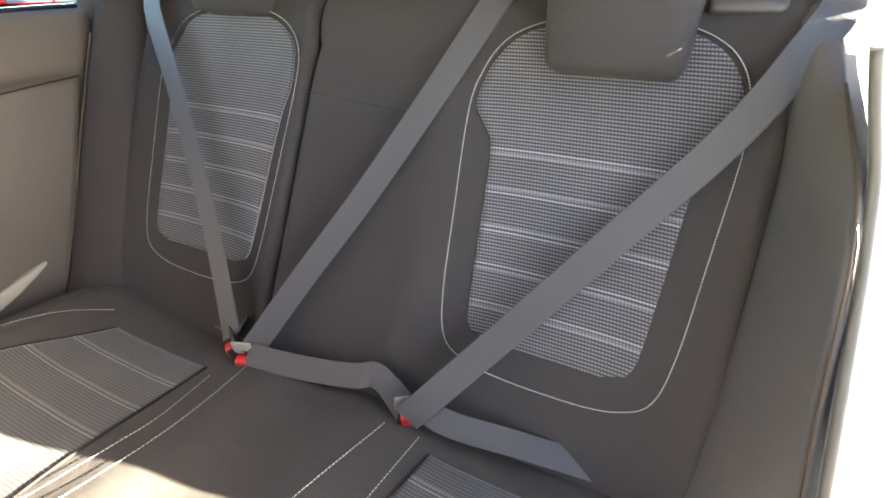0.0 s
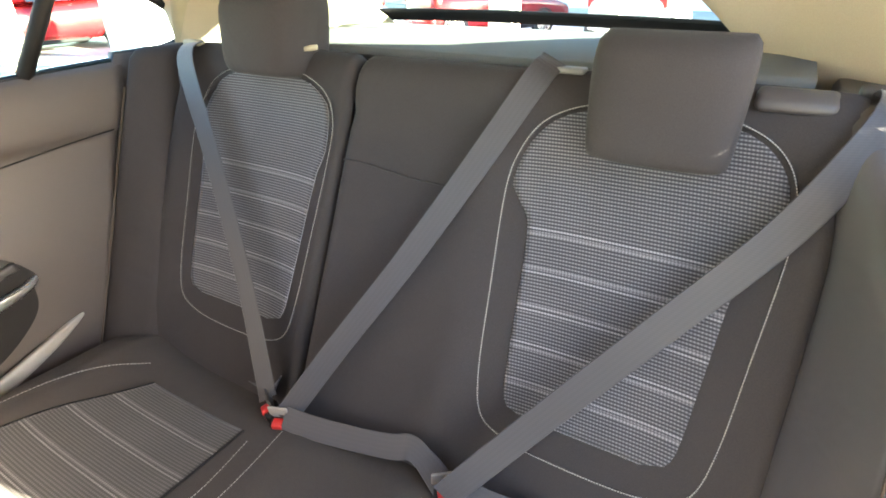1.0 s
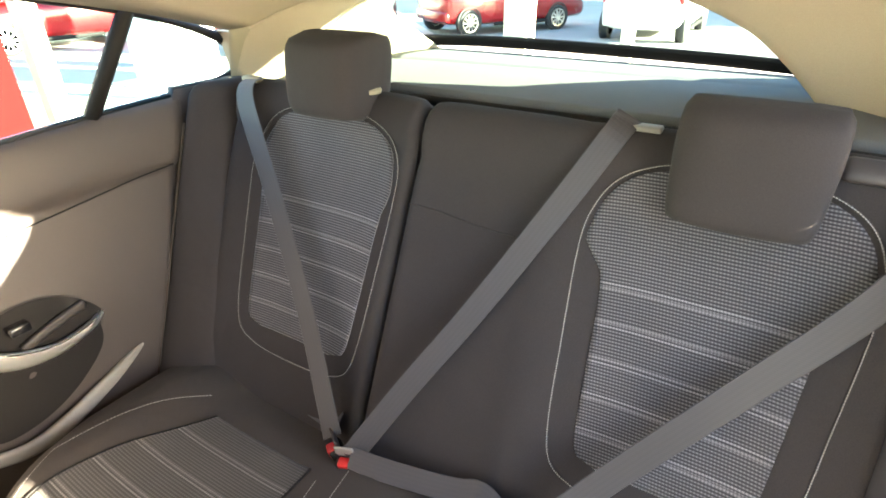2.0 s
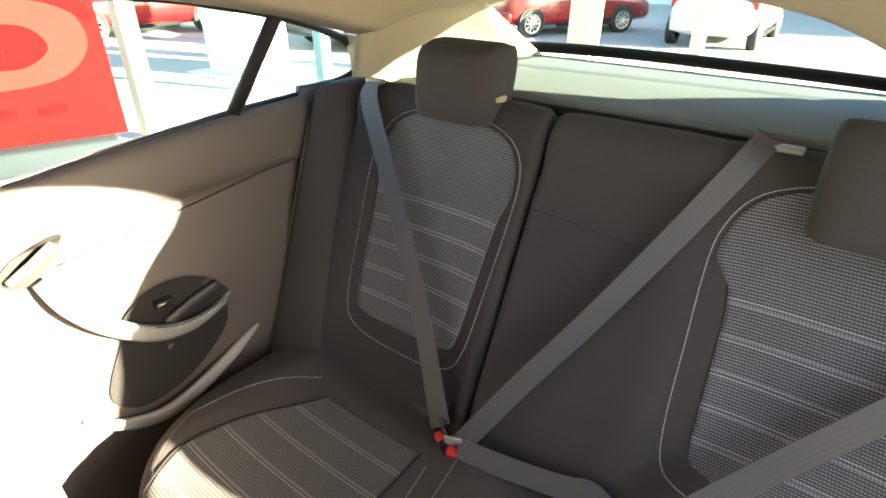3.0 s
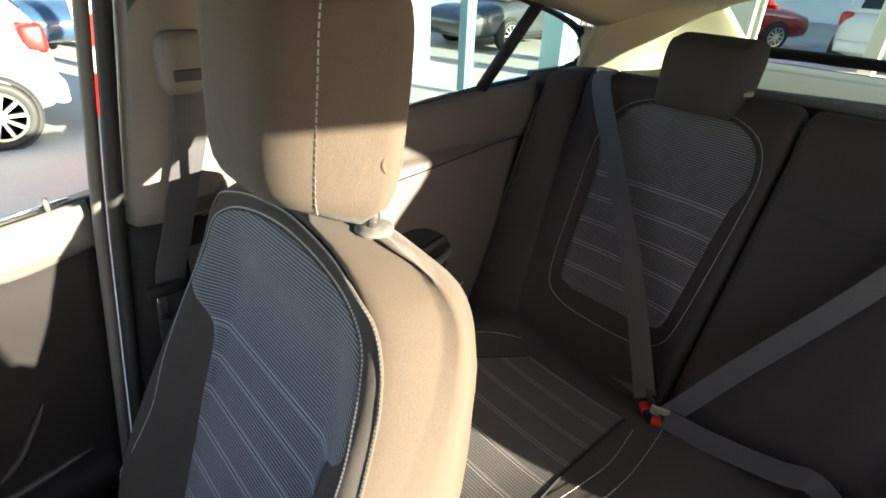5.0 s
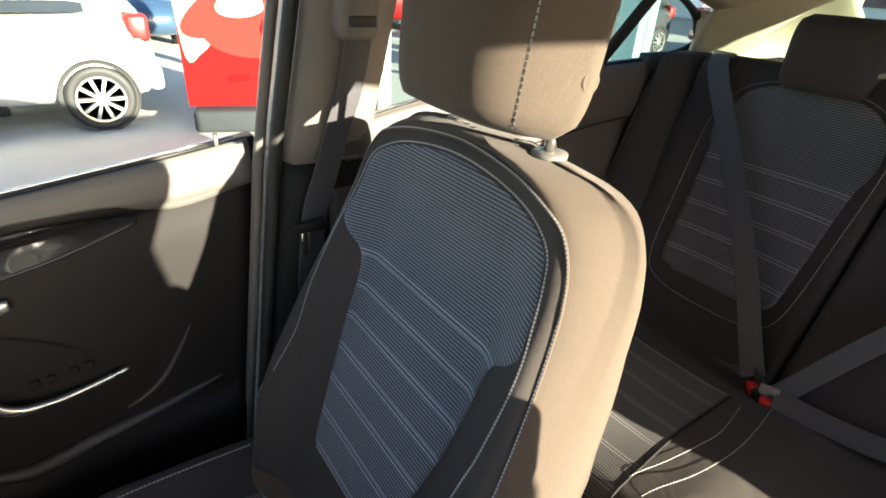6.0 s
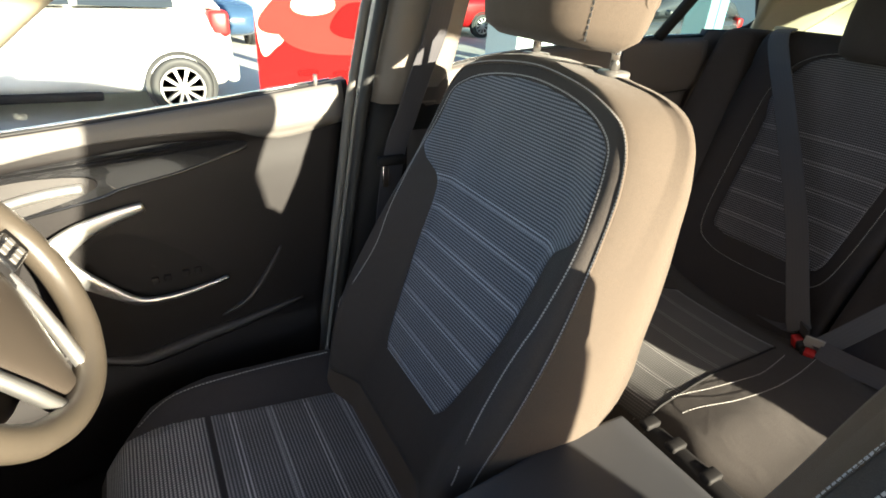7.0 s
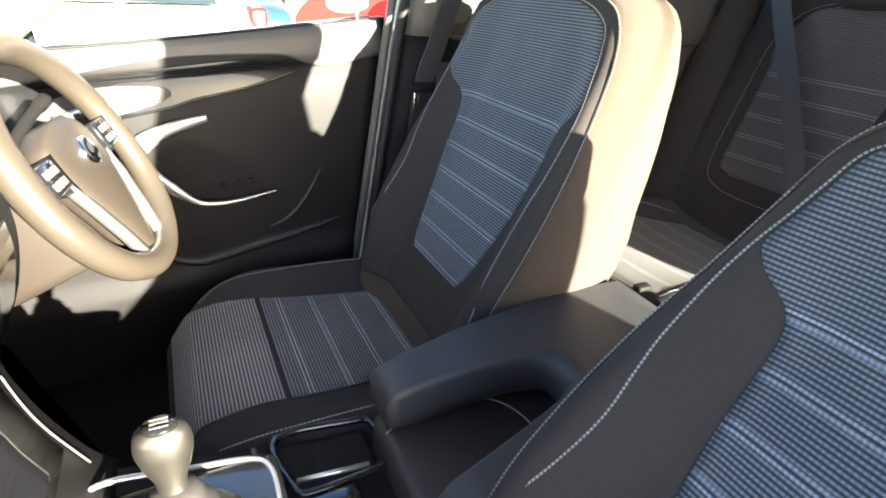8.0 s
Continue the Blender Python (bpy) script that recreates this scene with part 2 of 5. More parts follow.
CLOTH = plain("charcoal cloth", (0.041, 0.0365, 0.0375), 0.9, grain=900, grain_amount=0.35, wear=7, wear_amount=0.14, bump=0.5, bump_size=0.0008, sheen=0.04, spec=0.15, soft=0.0035)
# paler, browner copy of the cloth: sun on the seat sides put into colour
CLOTH_SIDE = plain("charcoal side cloth, lightened for sun", (0.074, 0.058, 0.045), 0.88, grain=1100, grain_amount=0.3, wear=5, wear_amount=0.12, bump=0.5, bump_size=0.0008, sheen=0.08, spec=0.15, soft=0.003)
INSERT = ribbed("woven insert", (0.027, 0.026, 0.031), (0.31, 0.30, 0.325), pitch=0.0046, dot=0.0042, knot=0.30, thread=0.66, stripe=0.0518, first=0.0476, until=0.2635)
INSERT_SEAT = ribbed("woven seat insert", (0.044, 0.041, 0.039), (0.26, 0.246, 0.24), stripe=0.06, first=0.03, until=5.0, thread=0.32, pitch=0.0050)
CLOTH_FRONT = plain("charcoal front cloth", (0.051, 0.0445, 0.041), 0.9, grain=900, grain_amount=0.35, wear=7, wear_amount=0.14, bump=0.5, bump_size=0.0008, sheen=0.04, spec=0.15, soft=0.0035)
THREAD = plain("pale grey thread", (0.34, 0.325, 0.31), 0.7, grain=1500, grain_amount=0.4, bump=0)
WEB = webbing("grey belt webbing", (0.040, 0.038, 0.044))
BLACK = plain("black grained plastic", (0.012, 0.011, 0.011), 0.65, grain=1300, grain_amount=0.3, bump=0.35, bump_size=0.0004, spec=0.2)
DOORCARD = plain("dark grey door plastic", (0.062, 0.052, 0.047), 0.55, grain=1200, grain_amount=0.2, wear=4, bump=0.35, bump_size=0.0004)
GLOSS = plain("gloss black plastic", (0.012, 0.012, 0.013), 0.15, grain=50, grain_amount=0.05, bump=0, coat=0.6)
SILVER = plain("satin silver trim", (0.72, 0.71, 0.69), 0.3, metal=0.9, grain=800, grain_amount=0.05, bump=0)
CHROME = plain("chrome", (0.85, 0.85, 0.85), 0.1, metal=1.0, grain=60, grain_amount=0.02, bump=0)
LINER = plain("beige headliner", (0.44, 0.37, 0.27), 0.95, grain=700, grain_amount=0.12, wear=3, wear_amount=0.06, bump=0.3, bump_size=0.0006, spec=0.1)
PILLAR = plain("beige pillar plastic", (0.33, 0.29, 0.20), 0.6, grain=900, grain_amount=0.1, wear=4, bump=0.2)
SHELF = plain("grey shelf carpet", (0.15, 0.155, 0.15), 0.95, grain=900, grain_amount=0.3, bump=0.5, bump_size=0.001, spec=0.1)
CARPET = plain("black carpet", (0.018, 0.016, 0.015), 1.0, grain=800, grain_amount=0.4, bump=0.6, bump_size=0.001, spec=0.05)
RED = plain("red button plastic", (0.40, 0.012, 0.01), 0.4, grain=300, bump=0)
RUBBER = plain("black rubber", (0.015, 0.015, 0.015), 0.6, grain=500, bump=0.2)
LEATHER = plain("grey-brown wheel leather", (0.050, 0.041, 0.031), 0.38, grain=900, grain_amount=0.15, bump=0.3)
GLASS = pane("tinted window glass", (0.46, 0.57, 0.55))
TARMAC = plain("pale grey concrete", (0.40, 0.388, 0.355), 0.9, grain=120, grain_amount=0.25, wear=0.9, wear_amount=0.25, bump=0.3, bump_size=0.003)
WHITE_WALL = plain("white painted wall", (0.78, 0.80, 0.80), 0.8, grain=90, grain_amount=0.04, wear=1.0, wear_amount=0.08, bump=0.1)
TEAL = plain("pale blue steel paint", (0.19, 0.33, 0.36), 0.45, grain=200, grain_amount=0.05, wear=3, bump=0)
RED_SIGN = plain("red printed board", (0.32, 0.005, 0.004), 0.8, grain=200, grain_amount=0.04, wear=2, wear_amount=0.1, bump=0, spec=0.08)
WHITE_CAR = plain("white car paint", (0.62, 0.62, 0.60), 0.25, grain=80, grain_amount=0.02, wear=1.5, wear_amount=0.05, bump=0, coat=0.6)
RED_CAR = plain("red car paint", (0.28, 0.008, 0.008), 0.25, grain=80, grain_amount=0.02, wear=1.5, bump=0, coat=0.6)
BLUE_CAR = plain("dark blue car paint", (0.03, 0.06, 0.11), 0.25, grain=80, grain_amount=0.02, wear=1.5, bump=0, coat=0.6)
GREY_CAR = plain("dark grey car paint", (0.05, 0.055, 0.06), 0.25, grain=80, grain_amount=0.02, wear=1.5, bump=0, coat=0.6)
DARK_GLASS = plain("dark car glass", (0.02, 0.025, 0.028), 0.08, grain=30, grain_amount=0.02, bump=0, spec=0.8)
SHADOW_IN = plain("dark showroom glass", (0.07, 0.10, 0.11), 0.1, grain=10, grain_amount=0.2, bump=0, spec=0.8)
BLACK_SOFT = plain("soft dark grey vinyl", (0.030, 0.027, 0.026), 0.55, grain=1000, grain_amount=0.2, wear=6, bump=0.35, bump_size=0.0005)
ARM_VINYL = plain("dark blue-grey armrest vinyl", (0.038, 0.038, 0.042), 0.5, grain=900, grain_amount=0.2, wear=6, bump=0.35, bump_size=0.0005)
SIDE_VINYL = plain("satin grey bolster vinyl, lightened for glare", (0.070, 0.064, 0.066), 0.5, grain=1000, grain_amount=0.15, wear=5, bump=0.3, bump_size=0.0005, soft=0.003)
SIGN_PALE = plain("pale printed vinyl", (0.55, 0.50, 0.38), 0.45, grain=200, grain_amount=0.04, wear=2, bump=0)
KNOB = plain("satin grey metal", (0.20, 0.185, 0.16), 0.38, metal=0.95, grain=500, grain_amount=0.05, bump=0)
PAINT = plain("silver blue car paint", (0.48, 0.52, 0.56), 0.3, metal=0.3, grain=900, grain_amount=0.05, wear=2, wear_amount=0.05, bump=0, coat=0.5)
SILL = plain("grey soft sill plastic", (0.115, 0.108, 0.100), 0.45, grain=1200, grain_amount=0.15, wear=4, bump=0.3, bump_size=0.0004)
PAD = plain("taupe horn pad plastic", (0.034, 0.027, 0.021), 0.42, grain=1100, grain_amount=0.12, wear=8, bump=0.2)
GLASS_FRONT = pane("front door glass", (0.90, 0.95, 0.94))
# copy of the door plastic, darkened for the shade on the front door
DOOR_SHADED = plain("shade-darkened door plastic", (0.013, 0.0115, 0.0115), 0.5, grain=1200, grain_amount=0.2, wear=4, bump=0.35, bump_size=0.0004, spec=0.22)
PRINT_DARK = plain("dark red print", (0.09, 0.003, 0.003), 0.8, grain=200, grain_amount=0.05, wear=2, bump=0, spec=0.08)
PRINT_ORANGE = plain("orange red print", (0.35, 0.022, 0.016), 0.8, grain=200, grain_amount=0.05, wear=2, bump=0, spec=0.08)
FOOT = plain("dark grey moulded plastic", (0.035, 0.04, 0.045), 0.8, grain=200, grain_amount=0.1, wear=3, bump=0.2, spec=0.15)
TAUPE = plain("taupe pillar plastic", (0.15, 0.13, 0.11), 0.6, grain=900, grain_amount=0.1, wear=4, bump=0.2)
PALE_TRIM = plain("pale grey soft plastic", (0.24, 0.225, 0.205), 0.5, grain=900, grain_amount=0.1, wear=5, bump=0.2)

# ---- the car's shell: roof lining, pillars, floor, shelf ----
def roof_z(x, y):
    zc = table([(-1.7, 1.28), (-1.2, 1.37), (-0.6, 1.405), (0.0, 1.385), (0.3, 1.335), (0.46, 1.285)], y)
    ze = table([(-1.7, 1.16), (-1.2, 1.255), (-0.6, 1.285), (-0.12, 1.243), (0.1, 1.205), (0.3, 1.155), (0.46, 1.125)], y)
    if x > 0:
        ze = table([(-1.7, 1.20), (-1.2, 1.34), (-0.6, 1.385), (-0.35, 1.372), (0.0, 1.335), (0.15, 1.295), (0.3, 1.215), (0.46, 1.14)], y)
    return zc - (zc - ze) * min(1.0, abs(x) / 0.61) ** 2.5


bm = sheet(lambda u, v: (u, v, roof_z(u, v)), steps(-0.61, 0.60, 37), steps(-1.24, 0.46, 44), 0.025, (0, 0, 1))
tagged(part("ceiling", bm, LINER), "beige cloth headliner of a car", "headliner", kind="structure")

ARCH = [(0.0, 1.247), (0.14, 1.222), (0.25, 1.180), (0.31, 1.137), (0.36, 1.09), (0.405, 1.040)]
ARCH_RIGHT = [(0.0, 1.247), (0.15, 1.243), (0.30, 1.236), (0.40, 1.222), (0.46, 1.195), (0.52, 1.14), (0.56, 1.09), (0.60, 1.045)]


def header(u, v):
    k = max(0.0, (abs(u) - 0.405) / 0.245)
    z0, z1 = roof_z(max(-0.61, min(0.60, u)), lerp(0.445, 0.30, k)) + 0.002, table(ARCH, u) if u > 0 else table(ARCH_RIGHT, -u)
    return (u, lerp(lerp(0.44, 0.28, k), lerp(0.52, 0.305, k), v ** 0.8), lerp(z0, z1, v ** 1.5))


bm = sheet(header, steps(-0.65, 0.545, 64), steps(0, 1, 12), 0.02, (0, 1, 0))
tagged(part("rear_header", bm, LINER), "beige cloth lining arching over the rear window", "headliner", kind="structure")

bm = rbox(-0.76, 0.70, -1.95, 0.5, 0.18, 0.24, 0.01)
tagged(part("floor", bm, CARPET), "black carpeted car floor", "floor", kind="structure")
bm = rbox(-0.60, 0.545, 0.36, 1.0, 0.2, 1.03, 0.01)
tagged(part("boot_wall", bm, BLACK), "dark boot space behind the seats", "boot", kind="structure")


# rear corner linings: from the side window back to the rear glass
def corner(s):
    def f(u, v):
        low = Vector((lerp(0.655, 0.445 if s < 0 else 0.405, u ** 0.8), lerp(0.30, 0.80, u), lerp(1.045, 1.07, u)))
        x_top = lerp(0.605, 0.43 if s < 0 else 0.365, u ** 1.2)
        y_top = lerp(0.28, 0.47, u)
        top = Vector((x_top, y_top, roof_z(s * x_top, y_top) + 0.004))
        p = low.lerp(top, v)
        out = 0.035 * math.sin(math.pi * v) * math.sin(math.pi * min(1, u + 0.1))
        return (s * (p.x + out * 0.6), p.y + out * 0.4, p.z)
    return sheet(f, steps(0 if s < 0 else 0.37, 1, 20), steps(0, 1, 16), 0.03, (s * 0.7, 0.7, 0))


for s in (-1, 1):
    tagged(part("pillar_trim", corner(s), PILLAR), "beige rear corner pillar lining beside the rear glass", "pillar", kind="structure")
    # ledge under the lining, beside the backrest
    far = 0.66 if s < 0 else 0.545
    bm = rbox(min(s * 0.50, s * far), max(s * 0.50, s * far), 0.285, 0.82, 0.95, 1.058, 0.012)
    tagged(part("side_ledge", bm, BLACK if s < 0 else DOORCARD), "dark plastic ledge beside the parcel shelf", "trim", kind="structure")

# rear glass and its black border
rear_glass = thing("window_1", None, "sloping tinted rear window", "window", kind="structure")
g = part("pane", sheet(lambda u, v: (u, lerp(0.815, 0.46, v), lerp(1.10, 1.30, v) - 0.05 * (u / 0.45) ** 2 * v), steps(-0.47, 0.47, 12), steps(0, 1, 8)), GLASS, rear_glass)
part("border", sheet(lambda u, v: (u, lerp(0.822, 0.795, v) - 0.05 * (u / 0.47) ** 4, lerp(1.080, 1.108, v) - 0.004 * (u / 0.47) ** 2 - 0.012 * u), steps(-0.47, 0.47, 24), steps(0, 1, 4), 0.02, (0, 1, 0)), BLACK, rear_glass, "black border along the foot of the glass")

shelf = thing("parcel_shelf", None, "grey carpeted parcel shelf behind the rear seats", "parcel shelf")
part("board", sheet(lambda u, v: (u, v, 1.074 + 0.012 * math.sin((v - 0.37) / 0.42 * math.pi) - 0.006 * math.exp(-(((v - 0.60 - 0.08 * u) / 0.012) ** 2))), steps(-0.455, 0.455, 24), steps(0.372, 0.815, 60), 0.02, (0, 0, -1)), SHELF, shelf)
# black roll stands in for the shaded gap between backrest and shelf
part("front_edge", tube([(x, 0.362 - 0.008 * (x / 0.45) ** 2, 1.056) for x in steps(-0.45, 0.45, 12)], 0.009, 8), BLACK, shelf, "dark strip for the shaded gap before the shelf")


# middle pillars
def pillar_bm(s, y0, y1, z0, z1, x_in):
    rings = []
    for z in steps(z0, z1, 14):
        t = (z - 0.25) / 1.1
        shift = lerp(0.0, 0.155, t)
        lean = 0.0 if z < 0.95 else (z - 0.95) * 0.16
        rings.append([(s * (x - lean), y + shift, z) for x, y in ((x_in, y0 + 0.03), (x_in + 0.006, y0 + 0.008), (x_in + 0.025, y0), (0.78, y0), (0.78, y1), (x_in + 0.025, y1), (x_in + 0.006, y1 - 0.008), (x_in, y1 - 0.03))])
    return loft(rings)


right_pillar = thing("pillar_right", None, "middle pillar, dark below and taupe above", "pillar", kind="structure")
part("lower_lining", pillar_bm(-1, -0.765, -0.615, 0.24, 0.93, 0.672), BLACK, right_pillar, "dark plastic lower pillar lining")
part("upper_lining", pillar_bm(-1, -0.762, -0.620, 0.93, 1.33, 0.668), TAUPE, right_pillar, "taupe upper pillar lining")
part("seal", tube([(-0.700 + (0.0 if z < 0.95 else (z - 0.95) * 0.16), -0.775 + (z - 0.25) / 1.1 * 0.155, z) for z in steps(0.26, 1.32, 14)], 0.011, 8), RUBBER, right_pillar, "black rubber door seal")
part("frame", tube([(-0.724 + (0.0 if z < 0.95 else (z - 0.95) * 0.16), -0.792 + (z - 0.25) / 1.1 * 0.155, z) for z in steps(0.26, 1.32, 14)], 0.009, 8), SILL, right_pillar, "painted door frame edge")
# out of view; outline widened and flared to cast the sun shadows inside
left_pillar = part("pillar_left", loft([[(x - max(0, z - 0.95) * 0.16, y, z) for x, y in ((0.668, f + 0.02), (0.69, f), (0.78, f), (0.78, r), (0.69, r), (0.668, r - 0.02))] for z, f, r in ((0.24, -0.80, -0.49), (0.60, -0.76, -0.44), (0.80, -0.73, -0.41), (0.98, -0.70, -0.390), (1.06, -0.69, -0.405), (1.12, -0.68, -0.420), (1.2, -0.66, -0.438), (1.38, -0.64, -0.450))]), PILLAR)
tagged(left_pillar, "unseen middle pillar beside the open left doors, widened to shade", "pillar", kind="structure")

EDGE = [(0.25, -0.12), (0.55, -0.072), (0.68, -0.035), (0.78, 0.0), (0.84, 0.032), (0.90, 0.062), (0.955, 0.078), (1.0, 0.085), (1.06, 0.095), (1.08, 0.108), (1.14, 0.165), (1.21, 0.245), (1.26, 0.28), (1.30, 0.31)]


def edge_x(z):
    """How far out the seal of the open left rear doorway runs."""
    return table([(0.30, 0.622), (0.60, 0.598), (0.70, 0.585), (0.78, 0.577), (0.86, 0.571), (0.94, 0.561), (1.0, 0.545), (1.06, 0.530)], z)


# seal of the open left rear doorway
seal_line = smooth_line([(edge_x(z), table(EDGE, z) - 0.004, z) for z in (0.30, 0.45, 0.6, 0.70, 0.78, 0.86, 0.94, 1.0, 1.04)], 4)
seal = part("door_seal", tube(seal_line, 0.0062, 8), SILL)
tagged(seal, "grey rubber seal of the open rear doorway", "door seal", kind="structure")


def jamb(u, v):
    z = lerp(0.25, 1.04, v)
    return (edge_x(z) + 0.008 + 0.16 * u, table(EDGE, z) + 0.004 + 0.30 * u ** 1.2, z - 0.02 * u)


tagged(part("door_jamb", sheet(jamb, steps(0, 1, 8), steps(0, 1, 40), 0.02, (-0.6, 0.8, 0)), PAINT), "silver painted jamb of the open rear doorway", "door frame", kind="structure")


# unseen sheet added to shape the sun patch on the rear door
def rear_left(u, v):
    z = lerp(0.98, 1.29, v)
    # slot in the sheet admits sun towards the left headrest
    back = 0.285 if 1.06 < z < 1.105 else 0.56 if z >= 1.105 else 0.35
    return (lerp(0.625, 0.700, u), lerp(table(EDGE, z) + 0.02, max(back, table(EDGE, z) + 0.03), u), z)


upper = sheet(rear_left, steps(0, 1, 8), steps(0, 1, 24), 0.012, (-0.5, 0.8, 0))
tagged(part("pillar_rear_left", upper, PAINT), "unseen sun-blocking sheet behind the open rear doorway", "pillar", kind="structure")
bm = rbox(0.58, 0.76, -1.7, -0.1, 0.20, 0.36, 0.02)
tagged(part("door_step", bm, BLACK), "dark plastic sill of the open doorways", "door sill", kind="structure")


# outer body sides beside and behind the rear seat
for s in (-1, 1):
    def skin(u, v):
        z = lerp(0.25, 1.03 if s < 0 else 1.26, v)
        y0 = -0.13 + 0.42 * (z - 0.42) if s < 0 else table(EDGE, z) + 0.30
        lean = max(0.0, z - 1.0) * 0.55
        return (s * (lerp(0.700, 0.78, min(1, u * 8)) - 0.10 * u * u - lean), lerp(y0, (1.15 if s < 0 else 0.62) - 2.2 * max(0, z - 1.08), u), z)
    bm = sheet(skin, steps(0, 1, 14), steps(0, 1, 14), 0.02, (s, 0, 0))
    tagged(part("body_side", bm, PAINT), "painted rear body side of the car", "car body", kind="structure")
# filler sheet added behind the door, outside the padded bolster, to block light
bm = sheet(lambda u, v: (-lerp(0.672, 0.69, v), lerp(-0.02 + 0.42 * (lerp(0.40, 1.06, v) - 0.55), 0.36, u), lerp(0.40, 1.06, v)), steps(0, 1, 10), steps(0, 1, 12), 0.02, (-1, 0, 0))
tagged(part("side_lining", bm, DOORCARD), "dark filler sheet blocking light between door and rear seat", "trim", kind="structure")


# windscreen pillar on the driver's side
post = smooth_line([(-0.585, -0.92, 1.290), (-0.635, -1.125, 1.120), (-0.665, -1.275, 0.990), (-0.700, -1.42, 0.870)], 8)
tagged(part("pillar_front_right", tube(post, 0.048, 12), PILLAR), "beige windscreen pillar lining", "pillar", kind="structure")
post = smooth_line([(0.585, -0.92, 1.34), (0.645, -1.125, 1.150), (0.690, -1.275, 1.01), (0.73, -1.42, 0.870)], 8)
tagged(part("pillar_front_left", tube(post, 0.030, 12), PILLAR), "beige windscreen pillar lining beside the open door", "pillar", kind="structure")

def screen(u, v):
    """The windscreen, from the roof's front edge down to the dashboard."""
    x = u * lerp(0.56, 0.70, v)
    return (x, lerp(-1.23, -1.93, v) - 0.06 * (1 - u * u), lerp(roof_z(u * 0.56, -1.24), 0.90, v))


windscreen = thing("window_2", None, "wide curved windscreen of the car", "window", kind="structure")
part("pane", sheet(screen, steps(-1, 1, 16), steps(0, 1, 10)), GLASS_FRONT, windscreen).visible_shadow = False
part("border", tube([Vector(screen(u, 0.0)) + Vector((0, 0.004, 0.004)) for u in steps(-1, 1, 16)], 0.014, 8), BLACK, windscreen, "black border along the roof edge")

# ---- rear bench ----
def back_y(z):
    return -0.2266 + 0.475 * z


def back_bulge(x, z):
    k = 0.0
    for c in (0.297, -0.357):
        d = abs(x - c)
        k += 0.016 * math.exp(-(((d - 0.195) / 0.035) ** 2)) - 0.010 * math.exp(-((d / 0.13) ** 4))
    k += 0.006 * math.exp(-(((x + 0.01) / 0.10) ** 4))
    return k * table([(0.5, 0.2), (0.62, 1.0), (0.95, 1.0), (1.05, 0.2)], z)


def back_at(x, z, lift=0.0):
    """A point on the face of the rear backrest, which rolls back over its top edge."""
    if z > 1.0:
        a = math.asin(min(1.0, (z - 1.0) / 0.076))
        y = back_y(1.0) - back_bulge(x, 1.0) + 0.046 * (1 - math.cos(a)) + 0.0095 * max(0.0, (a - 0.25) / 2.9)
        return Vector((x, y, z)) + Vector((0, -0.903, 0.429)) * (lift + 0.0012 * min(1.0, (z - 1.0) / 0.01))
    return Vector((x, back_y(z) - back_bulge(x, z), z)) + Vector((0, -0.903, 0.429)) * lift


def back_ring(x, inset):
    pts = [(back_y(z) - back_bulge(x, z), z) for z in steps(0.47, 1.0, 16)]
    y1, z1 = pts[-1]
    arc = [(y1 + 0.046 - 0.046 * math.cos(a), 1.0 + 0.076 * math.sin(a)) for a in steps(0.25, math.pi, 10)]
    pts += [(y + 0.475 * 0.02 * i / 10, z) for i, (y, z) in enumerate(arc)]
    pts += [(0.305, 0.9), (0.25, 0.7), (0.2, 0.5), (0.12, 0.46)]
    cy, cz = 0.20, 0.80
    out = []
    for y, z in pts:
        d = Vector((y - (0.05 + (z - 0.47) * 0.42), z - max(0.55, min(z, 0.98))))
        d = d.normalized() if d.length > 1e-6 else Vector((0, 0))
        out.append((x, y - d.x * inset, z - d.y * inset))
    return out


def rounded_xs(x0, x1, r, n=22):
    """Stations across a cushion with how far each end is drawn in."""
    out = [(x0 + r * (1 - math.cos(a)), r * (1 - math.sin(a))) for a in steps(0, math.pi / 2, 6)]
    out += [(x, 0.0) for x in steps(x0 + r, x1 - r, n)[1:-1]]
    out += [(x1 - r * (1 - math.cos(a)), r * (1 - math.sin(a))) for a in steps(math.pi / 2, 0, 6)]
    return out


PIPE_W = [(0.612, 0.05), (0.622, 0.105), (0.645, 0.138), (0.70, 0.152), (0.80, 0.160), (0.93, 0.168), (0.980, 0.160), (1.014, 0.138), (1.035, 0.10), (1.044, 0.05)]
CLOTH_W = [(0.652, 0.075), (0.662, 0.104), (0.68, 0.112), (0.76, 0.119), (0.87, 0.127), (0.895, 0.132), (0.92, 0.150), (0.94, 0.161), (0.980, 0.153), (1.012, 0.130), (1.029, 0.10), (1.038, 0.06)]


def outline(c, widths, lift):
    right = [back_at(c + w, z, lift) for z, w in widths]
    left = [back_at(c - w, z, lift) for z, w in reversed(widths)]
    return smooth_line(right + left, 5, closed=True)


